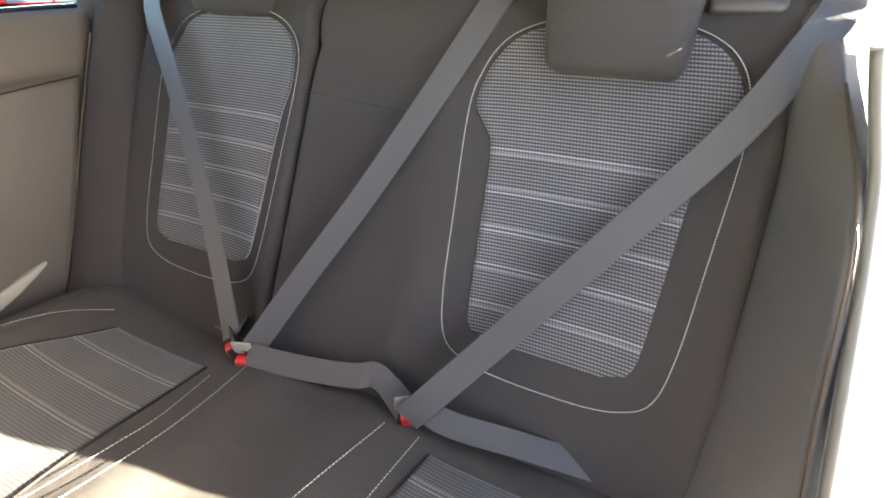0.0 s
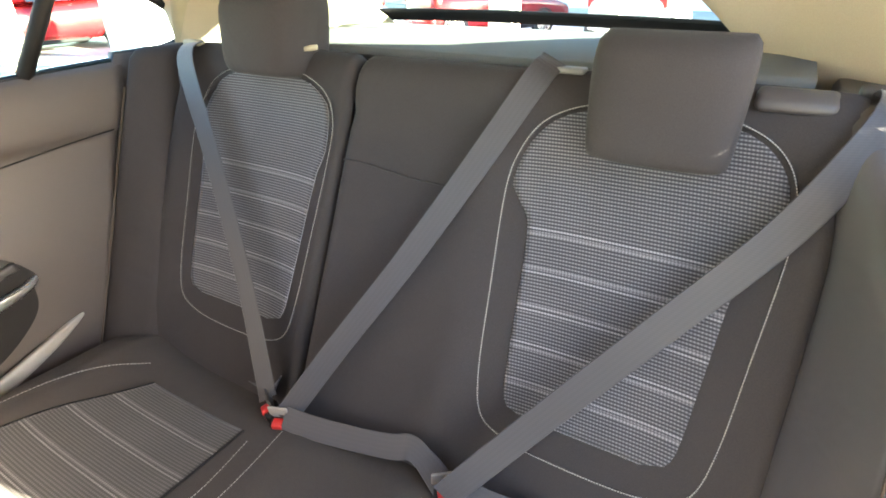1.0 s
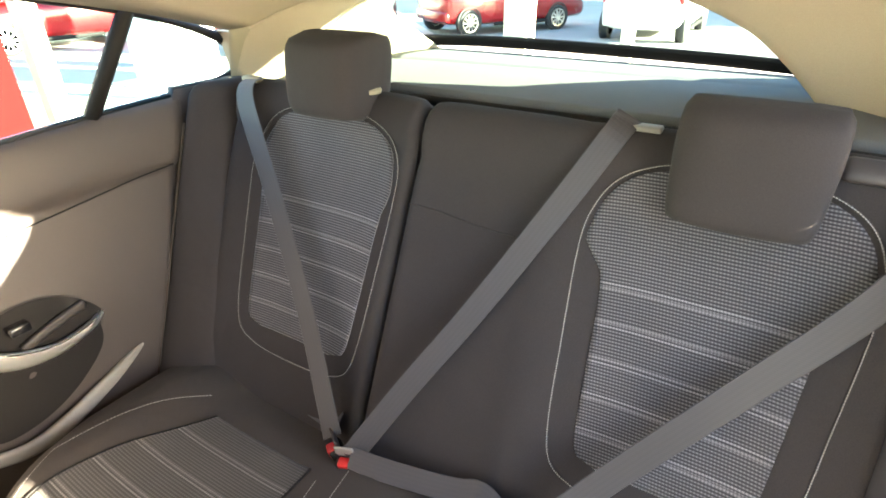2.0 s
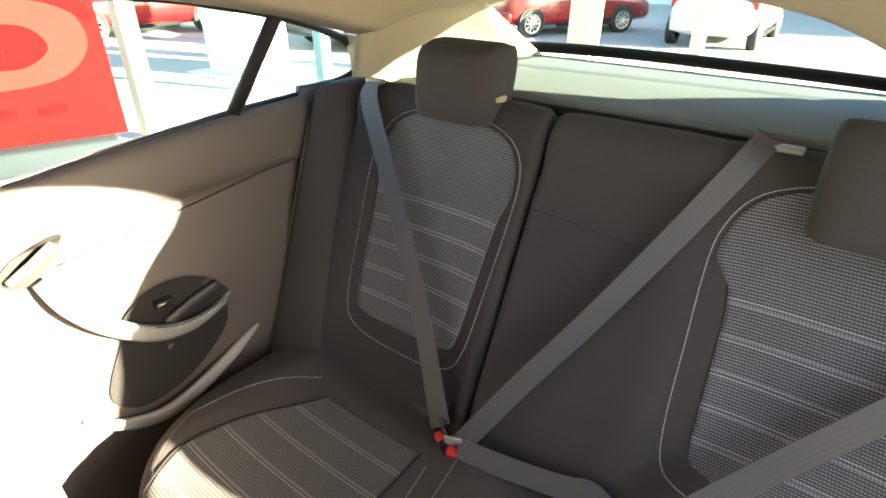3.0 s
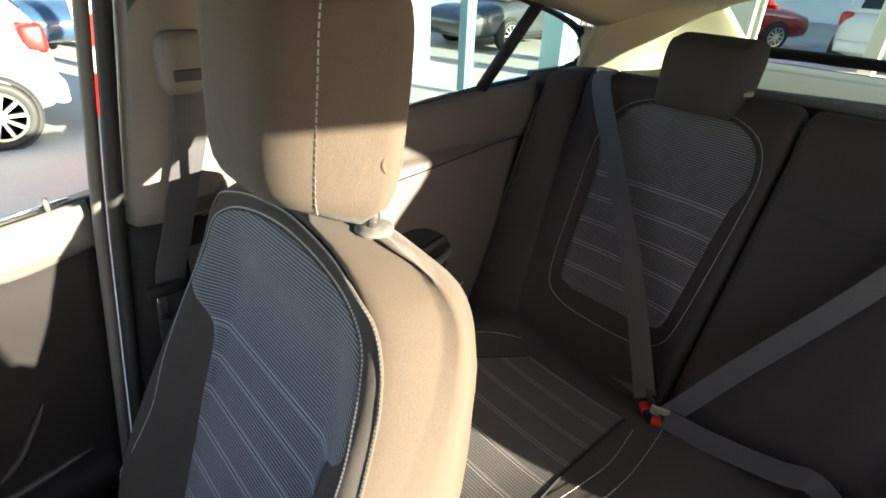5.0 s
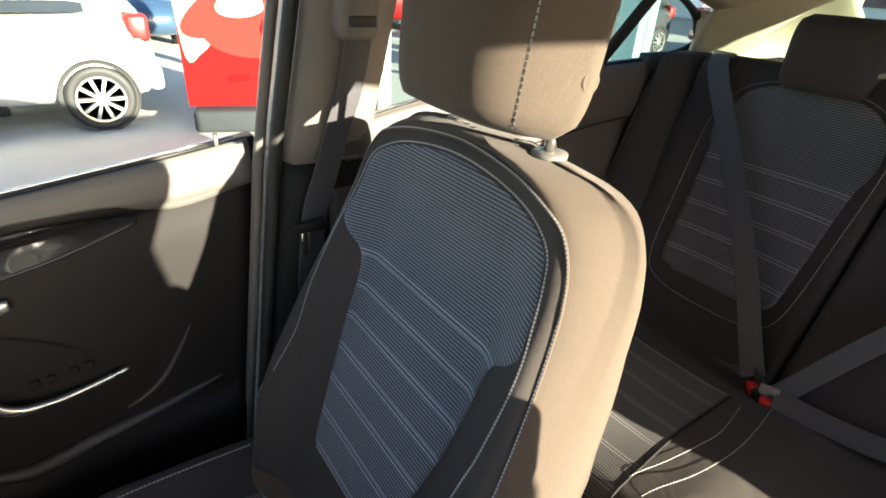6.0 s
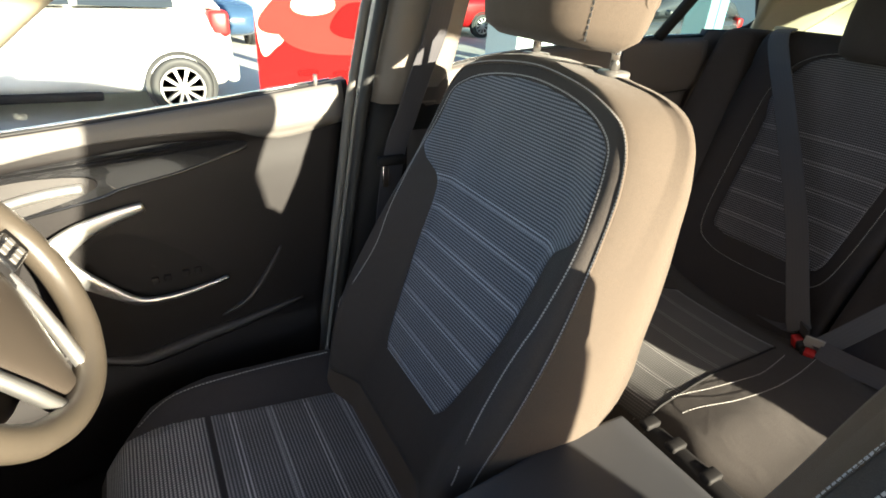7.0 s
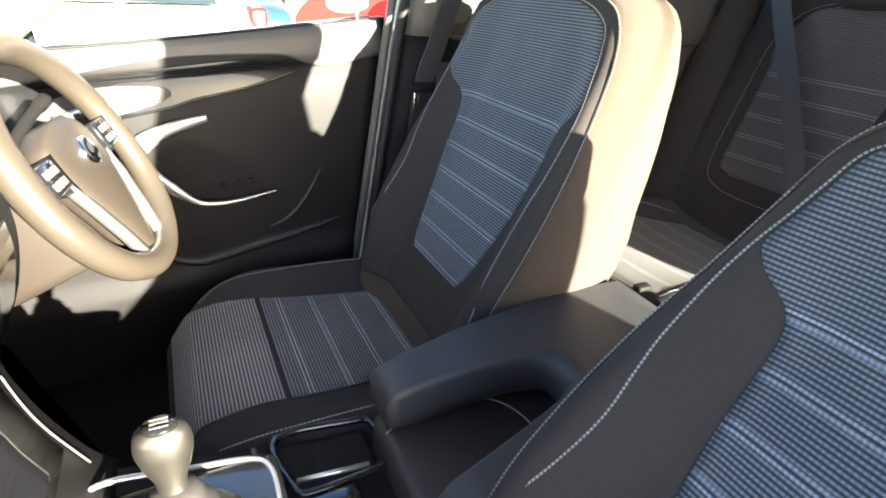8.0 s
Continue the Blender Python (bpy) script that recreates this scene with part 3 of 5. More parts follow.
def stitches(pts, parent, r=0.0010, gap=0.0058, name="stitching"):
    """A sewn seam: short slanted threads along a line."""
    bm = bmesh.new()
    run = 0.0
    for a, b in zip(pts, pts[1:]):
        d = b - a
        n = d.length
        while run < n and n > 1e-6:
            p = a + d * (run / n)
            e = d.normalized() * gap * 0.36
            s = Vector((0.0006, 0, 0.0006))
            q = d.normalized().cross(Vector((0.2, -0.8, 0.5))).normalized() * r
            up = d.normalized().cross(q).normalized() * r
            vs = [bm.verts.new(p + e * k + w) for k, w in ((-1, q), (-1, up), (-1, -q), (1, q), (1, up), (1, -q))]
            for f in ((0, 1, 4, 3), (1, 2, 5, 4), (2, 0, 3, 5), (0, 2, 1), (3, 4, 5)):
                bm.faces.new([vs[i] for i in f])
            run += gap
        run -= n
    return part(name, bm, THREAD, parent, "pale contrast thread", smooth=False)


def headrest_at(t, b, cx, y0, z0, wide, high, deep, lean, low, soft, taper):
    """A point on a headrest: t runs up it, b round it; taper draws the face in between swept-back sides."""
    s = (1 - abs(2 * t - 1) ** 5) ** (1 / 2.4)
    w = lerp(wide * (0.5 + low / 2), wide, min(1, t * 1.6)) * (low + (1 - low) * s)
    d = deep * (0.30 + 0.70 * s)
    c_, s_ = math.cos(b), math.sin(b)
    x = w / 2 * math.copysign(abs(c_) ** soft, c_)
    y = d / 2 * math.copysign(abs(s_) ** (soft + 0.12), s_)
    near = max(0.0, (0.5 - y / d - 0.25) / 0.75)
    x *= 1 - taper * near ** 1.3
    y -= 0.008 * (1 - (2 * x / w) ** 2) * (1 if s_ < 0 else 0)
    return Vector((cx + x, y0 + deep / 2 + y + lean * high * t, z0 + high * t))


def headrest_bm(*size):
    return loft([[headrest_at(k / 16, math.tau * q / 72, *size) for q in range(72)] for k in range(17)])


def headrest(parent, cx, y0, z0, wide, high, deep, lean, posts, post_low, chrome=True, low=0.80, soft=0.30, back=0.55, taper=0.0):
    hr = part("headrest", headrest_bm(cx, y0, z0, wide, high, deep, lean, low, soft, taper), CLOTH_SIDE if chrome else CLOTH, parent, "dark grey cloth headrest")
    for dx in posts:
        px, py = cx + dx, y0 + deep * back
        part("post", tube([(px, py, post_low), (px, py, z0 + 0.03)], 0.0062, 12), CHROME, hr, "polished steel headrest post")
        rings = [[(px + r * math.cos(a), py + r * math.sin(a), z) for a in (math.tau * k / 20 for k in range(20))] for r, z in ((0.0185, post_low - 0.004), (0.0195, post_low + 0.001), (0.0185, post_low + 0.003), (0.009, post_low + 0.004))]
        part("collar", loft(rings), PILLAR if not chrome else SILL, hr, "round post collar")
    return hr


bench = thing("rear_bench", None, "charcoal cloth rear bench seat with ribbed inserts and folded belts", "car seat")


def rear_back(x0, x1, seats, label):
    t = part("backrest", loft([back_ring(x, i) for x, i in rounded_xs(x0, x1, 0.022)]), CLOTH, bench, label)
    for c in seats:
        def face(u, v):
            w = table(CLOTH_W, v) + (0.0 if c > 0 else table([(0.652, 0.012), (0.88, 0.012), (0.94, -0.006)], v))
            return back_at(c + u * w, v, 0.0022)
        part("insert", sheet(face, steps(-1, 1, 29), steps(0.652, 1.038, 42), 0.004, (0, 0.9, -0.43)), INSERT, t, "woven grey insert with pale cross lines")
        line = outline(c, PIPE_W, 0.0018)
        part("piping", tube(outline(c, PIPE_W, 0.0002), 0.0016, 6, closed=True), CLOTH, t, "rolled piping round the insert")
        stitches(line + line[:1], t, r=0.0007 if c > 0 else 0.0006, gap=0.0036)
    return t


right_back = rear_back(-0.600, -0.163, (-0.350,), "narrow part of a charcoal cloth rear backrest with striped insert")
left_back = rear_back(-0.157, 0.508, (0.297,), "wide part of a charcoal cloth rear backrest with striped insert")
headrest(bench, -0.341, 0.205, 1.035, 0.156, 0.135, 0.135, 0.12, (-0.05, 0.066), 1.082, chrome=False, low=0.88, soft=0.34)
headrest(bench, 0.306, 0.195, 0.984, 0.172, 0.148, 0.10, 0.12, (-0.06, 0.06), 1.06, chrome=False, low=0.90, soft=0.34)


# belt slot plate on the wide backrest, and the sewn seam of the middle seat
m = pose(0.435, 0.272, 1.066, 25, 0, 0)
plate = part("slot_plate", moved(rbox(-0.040, 0.040, -0.015, 0.021, -0.010, 0.006, 0.008), m), SIDE_VINYL, bench, "dark grey plastic belt slot plate")
part("seam", tube(smooth_line([back_at(x, 0.930 - 0.012 * math.sin((x + 0.146) * 8), 0.0003) for x in steps(-0.150, 0.045, 9)], 4), 0.0014, 5), CLOTH, left_back, "sewn cross seam")


# padded side bolsters beside the backrest
def side_bolster(s, inner, outer, edge, label):
    """A tall pad from the backrest out to the doorway; edge(z) is how far forward its outer side comes."""
    rings = []
    for z in (0.475, 0.485, *steps(0.50, 1.03, 20), 1.05, 1.062, 1.068):
        k = 0.6 if z in (0.475, 1.068) else 0.85 if z in (0.485, 1.062) else 1.0
        yi, yo = back_y(z) - 0.006, edge(z)
        x0, x1 = inner(z), outer(z)
        mid = (x0 + x1) / 2
        front = [(lerp(x0, x1, u), lerp(yi, yo, u ** 1.15) - 0.018 * math.sin(math.pi * u) + 0.03 * max(0, (u - 0.85) / 0.15) ** 2 + 0.02 * max(0, (0.12 - u) / 0.12) ** 2) for u in steps(0, 1, 17)]
        back = [(x1 + 0.01, yo + 0.07), (x1 + 0.02, yi + 0.14), (mid, yi + 0.15), (x0, yi + 0.14), (x0, yi + 0.06)]
        ring = [(s * (mid + (x - mid) * k), y + (1 - k) * 0.05, z) for x, y in front + back]
        rings.append(ring)
    # doorway pad is paler than its twin: glare put into the base colour
    t = part("side_bolster", loft(rings), SIDE_VINYL if s > 0 else CLOTH, bench, label)
    line = smooth_line([(s * (lerp(inner(z), outer(z), 0.88)), lerp(back_y(z), edge(z), 0.88) - 0.009, z) for z in steps(0.52, 1.0, 9)], 4)
    part("seam", tube(line, 0.0016, 5), CLOTH_SIDE, t, "sewn seam along the outer edge")
    return t


side_bolster(1, lambda z: table([(0.47, 0.47), (0.7, 0.494), (0.9, 0.500), (1.0, 0.485), (1.07, 0.47)], z), lambda z: edge_x(z) - 0.004, lambda z: table([(0.47, -0.08), (0.6, -0.05), (0.757, -0.005), (0.88, 0.03), (0.95, 0.09), (1.0, 0.19), (1.05, 0.255), (1.07, 0.27)], z), "side bolster beside the open rear doorway")
side_bolster(-1, lambda z: table([(0.47, 0.512), (0.644, 0.528), (1.01, 0.600), (1.07, 0.604)], z), lambda z: 0.668, lambda z: -0.232 + 0.41 * z, "side bolster between backrest and closed door")


# cushion
def cush_z(x, y):
    z = 0.553 + 0.012 * math.exp(-(((y + 0.30) / 0.14) ** 2)) - 0.02 * math.exp(-(((y - 0.05) / 0.05) ** 2))
    for c in (0.31, -0.31):
        z += 0.020 * math.exp(-(((abs(x - c) - 0.22) / 0.05) ** 2)) * (1 if abs(x) > 0.31 else 0.35) - 0.008 * math.exp(-(((x - c) / 0.12) ** 4))
    return z


def cush_front(x):
    if x < -0.30:
        return table([(-0.626, 0.0), (-0.622, -0.10), (-0.610, -0.20), (-0.585, -0.28), (-0.55, -0.335), (-0.50, -0.385), (-0.44, -0.415), (-0.37, -0.428), (-0.30, -0.4335)], x)
    return -0.435 + 0.03 * (abs(x) / 0.62) ** 4 - 0.02 * math.exp(-((x / 0.13) ** 4))


def cush_ring(x, inset):
    f = cush_front(x)
    pts = [(0.09, 0.45), (0.09, cush_z(x, 0.07))]
    pts += [(y, cush_z(x, y)) for y in steps(0.06, f + 0.05, 18)]
    z = cush_z(x, f + 0.05)
    pts += [(f + 0.05 - 0.05 * math.sin(a), z - 0.06 + 0.06 * math.cos(a)) for a in steps(0.3, math.pi / 2, 6)]
    pts += [(f + 0.01, 0.42), (f + 0.02, 0.34), (min(f + 0.12, 0.05), 0.32), (0.06, 0.32)]
    return [(x, y + (inset if y < -0.2 else -inset if y > 0.05 else 0), zz - (inset if zz > 0.5 else 0)) for y, zz in pts]


# cushion cloth and panels paler, for bounce off the sunlit door
cushion = part("cushion", loft([cush_ring(x, i) for x, i in rounded_xs(-0.625, 0.595, 0.03, 90)]), CLOTH_FRONT, bench, "bench cushion with stitched seams")


def cush_at(x, y, lift=0.003):
    f = cush_front(x)
    if y >= f + 0.05:
        return Vector((x, y, cush_z(x, y) + lift))
    z = cush_z(x, f + 0.05)
    a = (f + 0.05 - y) / 0.055
    return Vector((x, f + 0.05 - (0.05 + lift) * math.sin(a), z - 0.06 + (0.06 + lift) * math.cos(a)))


def insert_edges(c, y):
    """Outer and inner edge of a woven panel on the bench."""
    if c > 0:
        w = table([(-0.47, 0.135), (-0.3, 0.145), (-0.03, 0.125)], y)
        return c + w, c - w
    return table([(-0.47, -0.475), (-0.37, -0.485), (-0.30, -0.502), (-0.2, -0.487), (-0.055, -0.415)], y), table([(-0.47, -0.165), (-0.36, -0.172), (-0.2, -0.185), (-0.06, -0.188)], y)


for c, back, seams in (
    (-0.325, -0.055, (
        ((-0.43, -0.425), (-0.50, -0.345), (-0.545, -0.27), (-0.552, -0.23), (-0.535, -0.15), (-0.505, -0.085), (-0.462, -0.03)),
        ((-0.185, -0.44), (-0.172, -0.37), (-0.157, -0.30), (-0.148, -0.22), (-0.147, -0.16), (-0.162, -0.07)),
        ((-0.155, -0.445), (-0.138, -0.37), (-0.117, -0.29), (-0.110, -0.20), (-0.115, -0.12), (-0.128, -0.03)))),
    (0.325, -0.035, (
        ((0.47, -0.47), (0.495, -0.44), (0.51, -0.36), (0.50, -0.2), (0.48, 0.0)),
        ((0.225, -0.475), (0.19, -0.44), (0.175, -0.34), (0.173, -0.2), (0.175, -0.02)),
        ((0.085, -0.46), (0.10, -0.25), (0.125, -0.02))))):
    front = -0.465 if c > 0 else -0.435
    part("seat_insert", sheet(lambda u, v: cush_at(lerp(*insert_edges(c, v), u), v, 0.002), steps(0, 1, 40), steps(front, back, 44), 0.003, (0, 0, -1)), INSERT_SEAT, cushion, "ribbed grey seat panel")
    for side in (0, 1):
        welt = [cush_at(insert_edges(c, y)[side], y, 0.0012) for y in steps(front, back, 30)]
        part("welt", tube(welt, 0.0022, 6), BLACK, cushion, "dark welt along the seat panel")
    for pts in seams:
        stitches(smooth_line([cush_at(x, y) for x, y in pts], 6), cushion, r=0.0005)

# ---- front seats ----
SEAT_W = [(0.47, 0.205), (0.58, 0.225), (0.68, 0.240), (0.78, 0.238), (0.88, 0.226), (0.92, 0.222), (0.95, 0.218), (0.98, 0.211), (1.01, 0.193), (1.028, 0.165), (1.042, 0.115), (1.050, 0.05)]
SEAT_T = [(0.47, 0.165), (0.6, 0.16), (0.7, 0.145), (0.75, 0.125), (0.8, 0.112), (0.85, 0.105), (0.9, 0.095), (0.94, 0.092), (0.97, 0.091), (1.0, 0.089), (1.02, 0.082), (1.035, 0.066), (1.050, 0.035)]


COVER_W = [(0.50, 0.95), (0.62, 0.947), (0.70, 0.940), (0.78, 0.935), (0.86, 0.925), (0.92, 0.910), (0.95, 0.900), (0.98, 0.886), (1.005, 0.86), (1.020, 0.79), (1.032, 0.60), (1.040, 0.20)]


def seat_y(z):
    return -1.0123 + 0.47 * z - table([(0.80, 0.0), (0.88, 0.006), (0.93, 0.016), (0.97, 0.032), (1.01, 0.044), (1.05, 0.050)], z)


def seat_bulge(u, z):
    """How far the side wings of a front backrest stand forward."""
    a = max(0.0, (abs(u) - 0.50) / 0.5)
    return 0.062 * math.sin(min(1.0, a * 1.15) * math.pi / 2) ** 1.6 * table([(0.47, 0.5), (0.62, 1.0), (0.76, 0.9), (0.83, 0.76), (0.90, 0.58), (0.96, 0.30), (1.0, 0.1)], z)


def seat_at(cx, u, z, lift=0.0):
    w = table(SEAT_W, z)
    x = u * w
    round_off = 0.055 * max(0.0, (abs(u) - 0.80) / 0.2) ** 2.2
    return Vector((cx + x, seat_y(z) - seat_bulge(u, z) + round_off, z)) + Vector((0, -0.905, 0.425)) * lift


EDGY = [math.copysign(1 - (1 - abs(k)) ** 1.6, k) for k in steps(-1, 1, 41)]


def seat_ring(cx, z):
    w, t = table(SEAT_W, z), table(SEAT_T, z)
    front = [seat_at(cx, u, z) for u in EDGY]
    y_edge = front[0].y
    back_y0 = seat_y(z) + t
    side = max(0.004, back_y0 - y_edge)
    right = [Vector((cx + w + 0.012 * math.sin(math.pi * k), lerp(y_edge, back_y0 - 0.02, k), z)) for k in (0.25, 0.5, 0.75)]
    left = [Vector((2 * cx - p.x, p.y, z)) for p in reversed(right)]
    back = [Vector((cx + u * (w - 0.012), back_y0 + 0.012 * (1 - u * u), z)) for u in steps(1, -1, 13)]
    return front + right + back + left


def fcush_z(y):
    return table([(-1.17, 0.425), (-1.13, 0.475), (-1.05, 0.487), (-0.95, 0.475), (-0.75, 0.455)], y)


def front_seat(cx, label, dy=0.0, dz=0.0, lean=0.0, group="front seats"):
    t = thing("front_seat", None, label, "car seat", group)
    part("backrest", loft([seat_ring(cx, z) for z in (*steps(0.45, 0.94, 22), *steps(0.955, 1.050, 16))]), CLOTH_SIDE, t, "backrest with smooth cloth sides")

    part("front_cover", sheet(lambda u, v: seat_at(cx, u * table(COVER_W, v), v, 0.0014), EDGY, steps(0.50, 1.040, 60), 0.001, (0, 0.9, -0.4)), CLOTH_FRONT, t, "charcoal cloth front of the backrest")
    IW = [(0.585, 0.36), (0.60, 0.41), (0.64, 0.45), (0.74, 0.54), (0.83, 0.59), (0.852, 0.63), (0.878, 0.77), (0.895, 0.82), (0.92, 0.805), (0.95, 0.79), (0.98, 0.775), (0.995, 0.71), (1.008, 0.58), (1.017, 0.38), (1.022, 0.15)]
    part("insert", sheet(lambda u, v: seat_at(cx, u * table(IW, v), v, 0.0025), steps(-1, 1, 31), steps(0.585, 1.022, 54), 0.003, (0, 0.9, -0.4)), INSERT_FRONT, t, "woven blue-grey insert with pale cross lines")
    inner = [(0.60, 0.89), (0.62, 0.875), (0.66, 0.80), (0.72, 0.775), (0.77, 0.80), (0.80, 0.82), (0.853, 0.845), (0.89, 0.845), (0.92, 0.825), (0.95, 0.810), (0.98, 0.795), (0.997, 0.73), (1.011, 0.60), (1.021, 0.38), (1.026, 0.12)]
    line = smooth_line([seat_at(cx, w, z, 0.002) for z, w in inner] + [seat_at(cx, -w, z, 0.002) for z, w in reversed(inner)], 6)
    stitches(line, t, r=0.0010, gap=0.0042, name="piping")
    outer = COVER_W
    line = smooth_line([seat_at(cx, w, z, 0.0025) for z, w in outer] + [seat_at(cx, -w, z, 0.0025) for z, w in reversed(outer)], 6)
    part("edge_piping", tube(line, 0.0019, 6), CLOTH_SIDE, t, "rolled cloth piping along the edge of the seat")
    stitches([p + Vector((0, -0.0012, 0.0018)) for p in line], t, r=0.0009, gap=0.0042)
    hr = headrest(t, cx, -0.622, 1.074, 0.276, 0.195, 0.105, 0.10, (-0.065, 0.085), 1.046, low=0.90, soft=0.34, back=0.90, taper=0.42)
    for turn in (-12, -168):
        seam = [headrest_at(k, math.radians(turn), cx, -0.623, 1.074, 0.278, 0.195, 0.106, 0.10, 0.90, 0.34, 0.42) for k in steps(0.06, 0.94, 26)]
        stitches(seam, hr, r=0.0011, gap=0.0062)

    disc = lambda r, x: [(cx - 0.0015 + x, -0.538 + r * math.cos(a), 1.128 + r * math.sin(a)) for a in (math.tau * q / 20 for q in range(20))]
    part("release_button", loft([disc(0.011, 0.120), disc(0.011, 0.1322), disc(0.009, 0.133), disc(0.0075, 0.1322), disc(0.002, 0.1325)]), CLOTH_SIDE, hr, "round headrest release button")
    for x, y, z, k in ((-0.212, -0.70, 0.487, 1.0), (-0.222, -0.735, 0.520, 0.8)):
        part("recliner_cover", rbox(cx + x - 0.018 * k, cx + x + 0.018 * k, y - 0.02 * k, y + 0.02 * k, z - 0.012, z + 0.012 * k, 0.009, 3), SILL, t, "small grey plastic cover beside the backrest")

    # cushion with raised wings
    def ring(y):
        z = fcush_z(y)
        low = 0.30
        pts = []
        for u in steps(-1, 1, 31):
            wing = 0.045 * math.sin(min(1.0, max(0.0, (abs(u) - 0.55) / 0.4)) * math.pi / 2) ** 1.5 * table([(-1.15, 0.1), (-1.0, 0.7), (-0.85, 1.0)], y)
            drop = 0.05 * max(0.0, (abs(u) - 0.86) / 0.14) ** 2
            sweep = 0.075 * max(0.0, (abs(u) - 0.58) / 0.42) ** 1.8 * min(1.0, max(0.0, (-0.93 - y) / 0.22))
            pts.append((cx + u * 0.255, y + sweep, z + wing - drop))
        back = 0.075 * min(1.0, max(0.0, (-0.93 - y) / 0.22))
        pts += [(cx + 0.25, y + back, low), (cx - 0.25, y + back, low)]
        return pts
    ys = (-1.178, -1.174, -1.165, -1.15, *steps(-1.13, -0.72, 18))
    rings = []
    for y in ys:
        r = ring(y)
        if y < -1.16:
            k = (-1.16 - y) / 0.018
            r = [(x, yy, lerp(z, 0.40 if z > 0.4 else z, 0.5 * k)) for x, yy, z in r]
        rings.append(r)
    part("cushion", loft(rings), CLOTH, t, "seat cushion with raised sides")
    at = lambda u, y, lift: (cx + u * 0.255, y, fcush_z(y) + lift)
    part("front_panel", sheet(lambda u, v: (cx - 0.018 + u * 0.145, v, fcush_z(v) + 0.003), steps(-1, 1, 16), steps(-1.168, -1.022, 18), 0.003, (0, 0, -1)), INSERT_PLAIN, t, "finely ribbed front panel of the seat")
    part("seat_panel", sheet(lambda u, v: (cx - 0.018 + u * lerp(0.145, 0.122, (v + 1.0) / 0.28), v, fcush_z(v) + 0.003), steps(-1, 1, 16), steps(-1.014, -0.72, 26), 0.003, (0, 0, -1)), INSERT_LOW, t, "striped ribbed seat panel")
    for s in (-1, 1):
        stitches(smooth_line([(cx + s * x, y, fcush_z(y) + dz) for x, y, dz in ((0.185, -1.115, 0.003), (0.205, -1.06, 0.02), (0.21, -0.95, 0.036), (0.21, -0.8, 0.046))], 6), t)
    # the whole seat slid along its rails; lean tips the backrest
    for ob in t.children:
        ob.location.y = dy
        if lean and "cushion" not in ob.name and "panel" not in ob.name:
            at = Vector((0, dy - 0.62, 0.80))
            tip = -0.038 if ob.name.startswith("headrest") else 0.0
            ob.matrix_basis = Matrix.Translation(at + Vector((0, tip, dz))) @ Matrix.Rotation(-math.atan(lean), 4, "X") @ Matrix.Translation(-Vector((0, -0.62, 0.80)))
    return t


# paler than the rear weaves: light from the windscreen put into the colours
INSERT_FRONT = ribbed("lightened woven front insert", (0.028, 0.031, 0.041), (0.39, 0.415, 0.475), pitch=0.0044, dot=0.0042, knot=0.20, stripe=0.048, first=0.053, until=0.299, thread=0.62)
INSERT_LOW = ribbed("lightened striped front seat panel", (0.044, 0.044, 0.050), (0.56, 0.55, 0.57), stripe=0.06, first=0.03, until=5.0, thread=0.5, pitch=0.0052)
INSERT_PLAIN = ribbed("lightened plain ribbed insert", (0.040, 0.038, 0.042), (0.72, 0.69, 0.68), until=-1.0, thread=0.7, pitch=0.0052)
driver_seat = front_seat(-0.365, "charcoal cloth front seat with striped insert, beside the steering wheel")
passenger_seat = front_seat(0.327, "charcoal cloth front passenger seat with striped insert", -0.10, -0.036, 0.30)

# ---- seat belts ----
def strap(name, pts, sides, parent, width=0.042, k=8, label=""):
    line = smooth_line(pts, k)
    n = len(sides)
    ss = []
    for i in range(len(line)):
        f = i / (len(line) - 1) * (n - 1)
        a = min(int(f), n - 2)
        ss.append(Vector(sides[a]).lerp(Vector(sides[a + 1]), f - a))
    return part(name, ribbon(line, ss, width, 0.0008), WEB, parent, label, smooth=False)


def buckle(at, aim, parent, shade):
    """A black buckle with a red release button at its end, and the tongue of the belt pushed in beside the button."""
    m = Matrix.Translation(at) @ Vector(aim).to_track_quat("Z", "Y").to_matrix().to_4x4()
    rings = [[(w * math.copysign(abs(math.cos(a)) ** 0.4, math.cos(a)), d * math.copysign(abs(math.sin(a)) ** 0.4, math.sin(a)), z) for a in (math.tau * q / 20 for q in range(20))] for z, w, d in ((-0.085, 0.012, 0.008), (-0.06, 0.014, 0.010), (-0.02, 0.0155, 0.0125), (-0.004, 0.0150, 0.0125), (0.0, 0.0135, 0.0105))]
    body = part("buckle", moved(loft(rings), m), BLACK, parent, "black buckle")
    part("button", moved(rbox(-0.0095, 0.0095, -0.0135, 0.003, -0.020, 0.0025, 0.003), m), RED, body, "red release button")
    part("tongue", moved(rbox(-0.016, 0.016, 0.0045, 0.0085, -0.004, 0.026, 0.0018), m), shade, parent, "plastic-coated belt tongue")


belt = thing("seat_belt", None, "grey rear seat belt fastened in its buckle", "seat belt", "rear seat belts")
strap("shoulder_strap", [(-0.548, 0.275, 1.080), (-0.540, 0.235, 1.050), (-0.43, 0.168, 0.910), (-0.30, 0.085, 0.745), (-0.205, 0.014, 0.606), (-0.182, -0.004, 0.580)], [(1, 0.2, 0.1), (1, 0.1, 0.35), (0.9, 0.1, 0.4), (0.8, 0.2, 0.5)], belt)
strap("lap_strap", [(-0.188, 0.018, 0.580), (-0.23, 0.045, 0.556), (-0.34, 0.062, 0.548), (-0.46, 0.07, 0.546)], [(0.1, 0.7, 0.8), (0, 0.9, 0.4), (0, 0.9, 0.4)], belt, label="lap part lying in the seat fold")
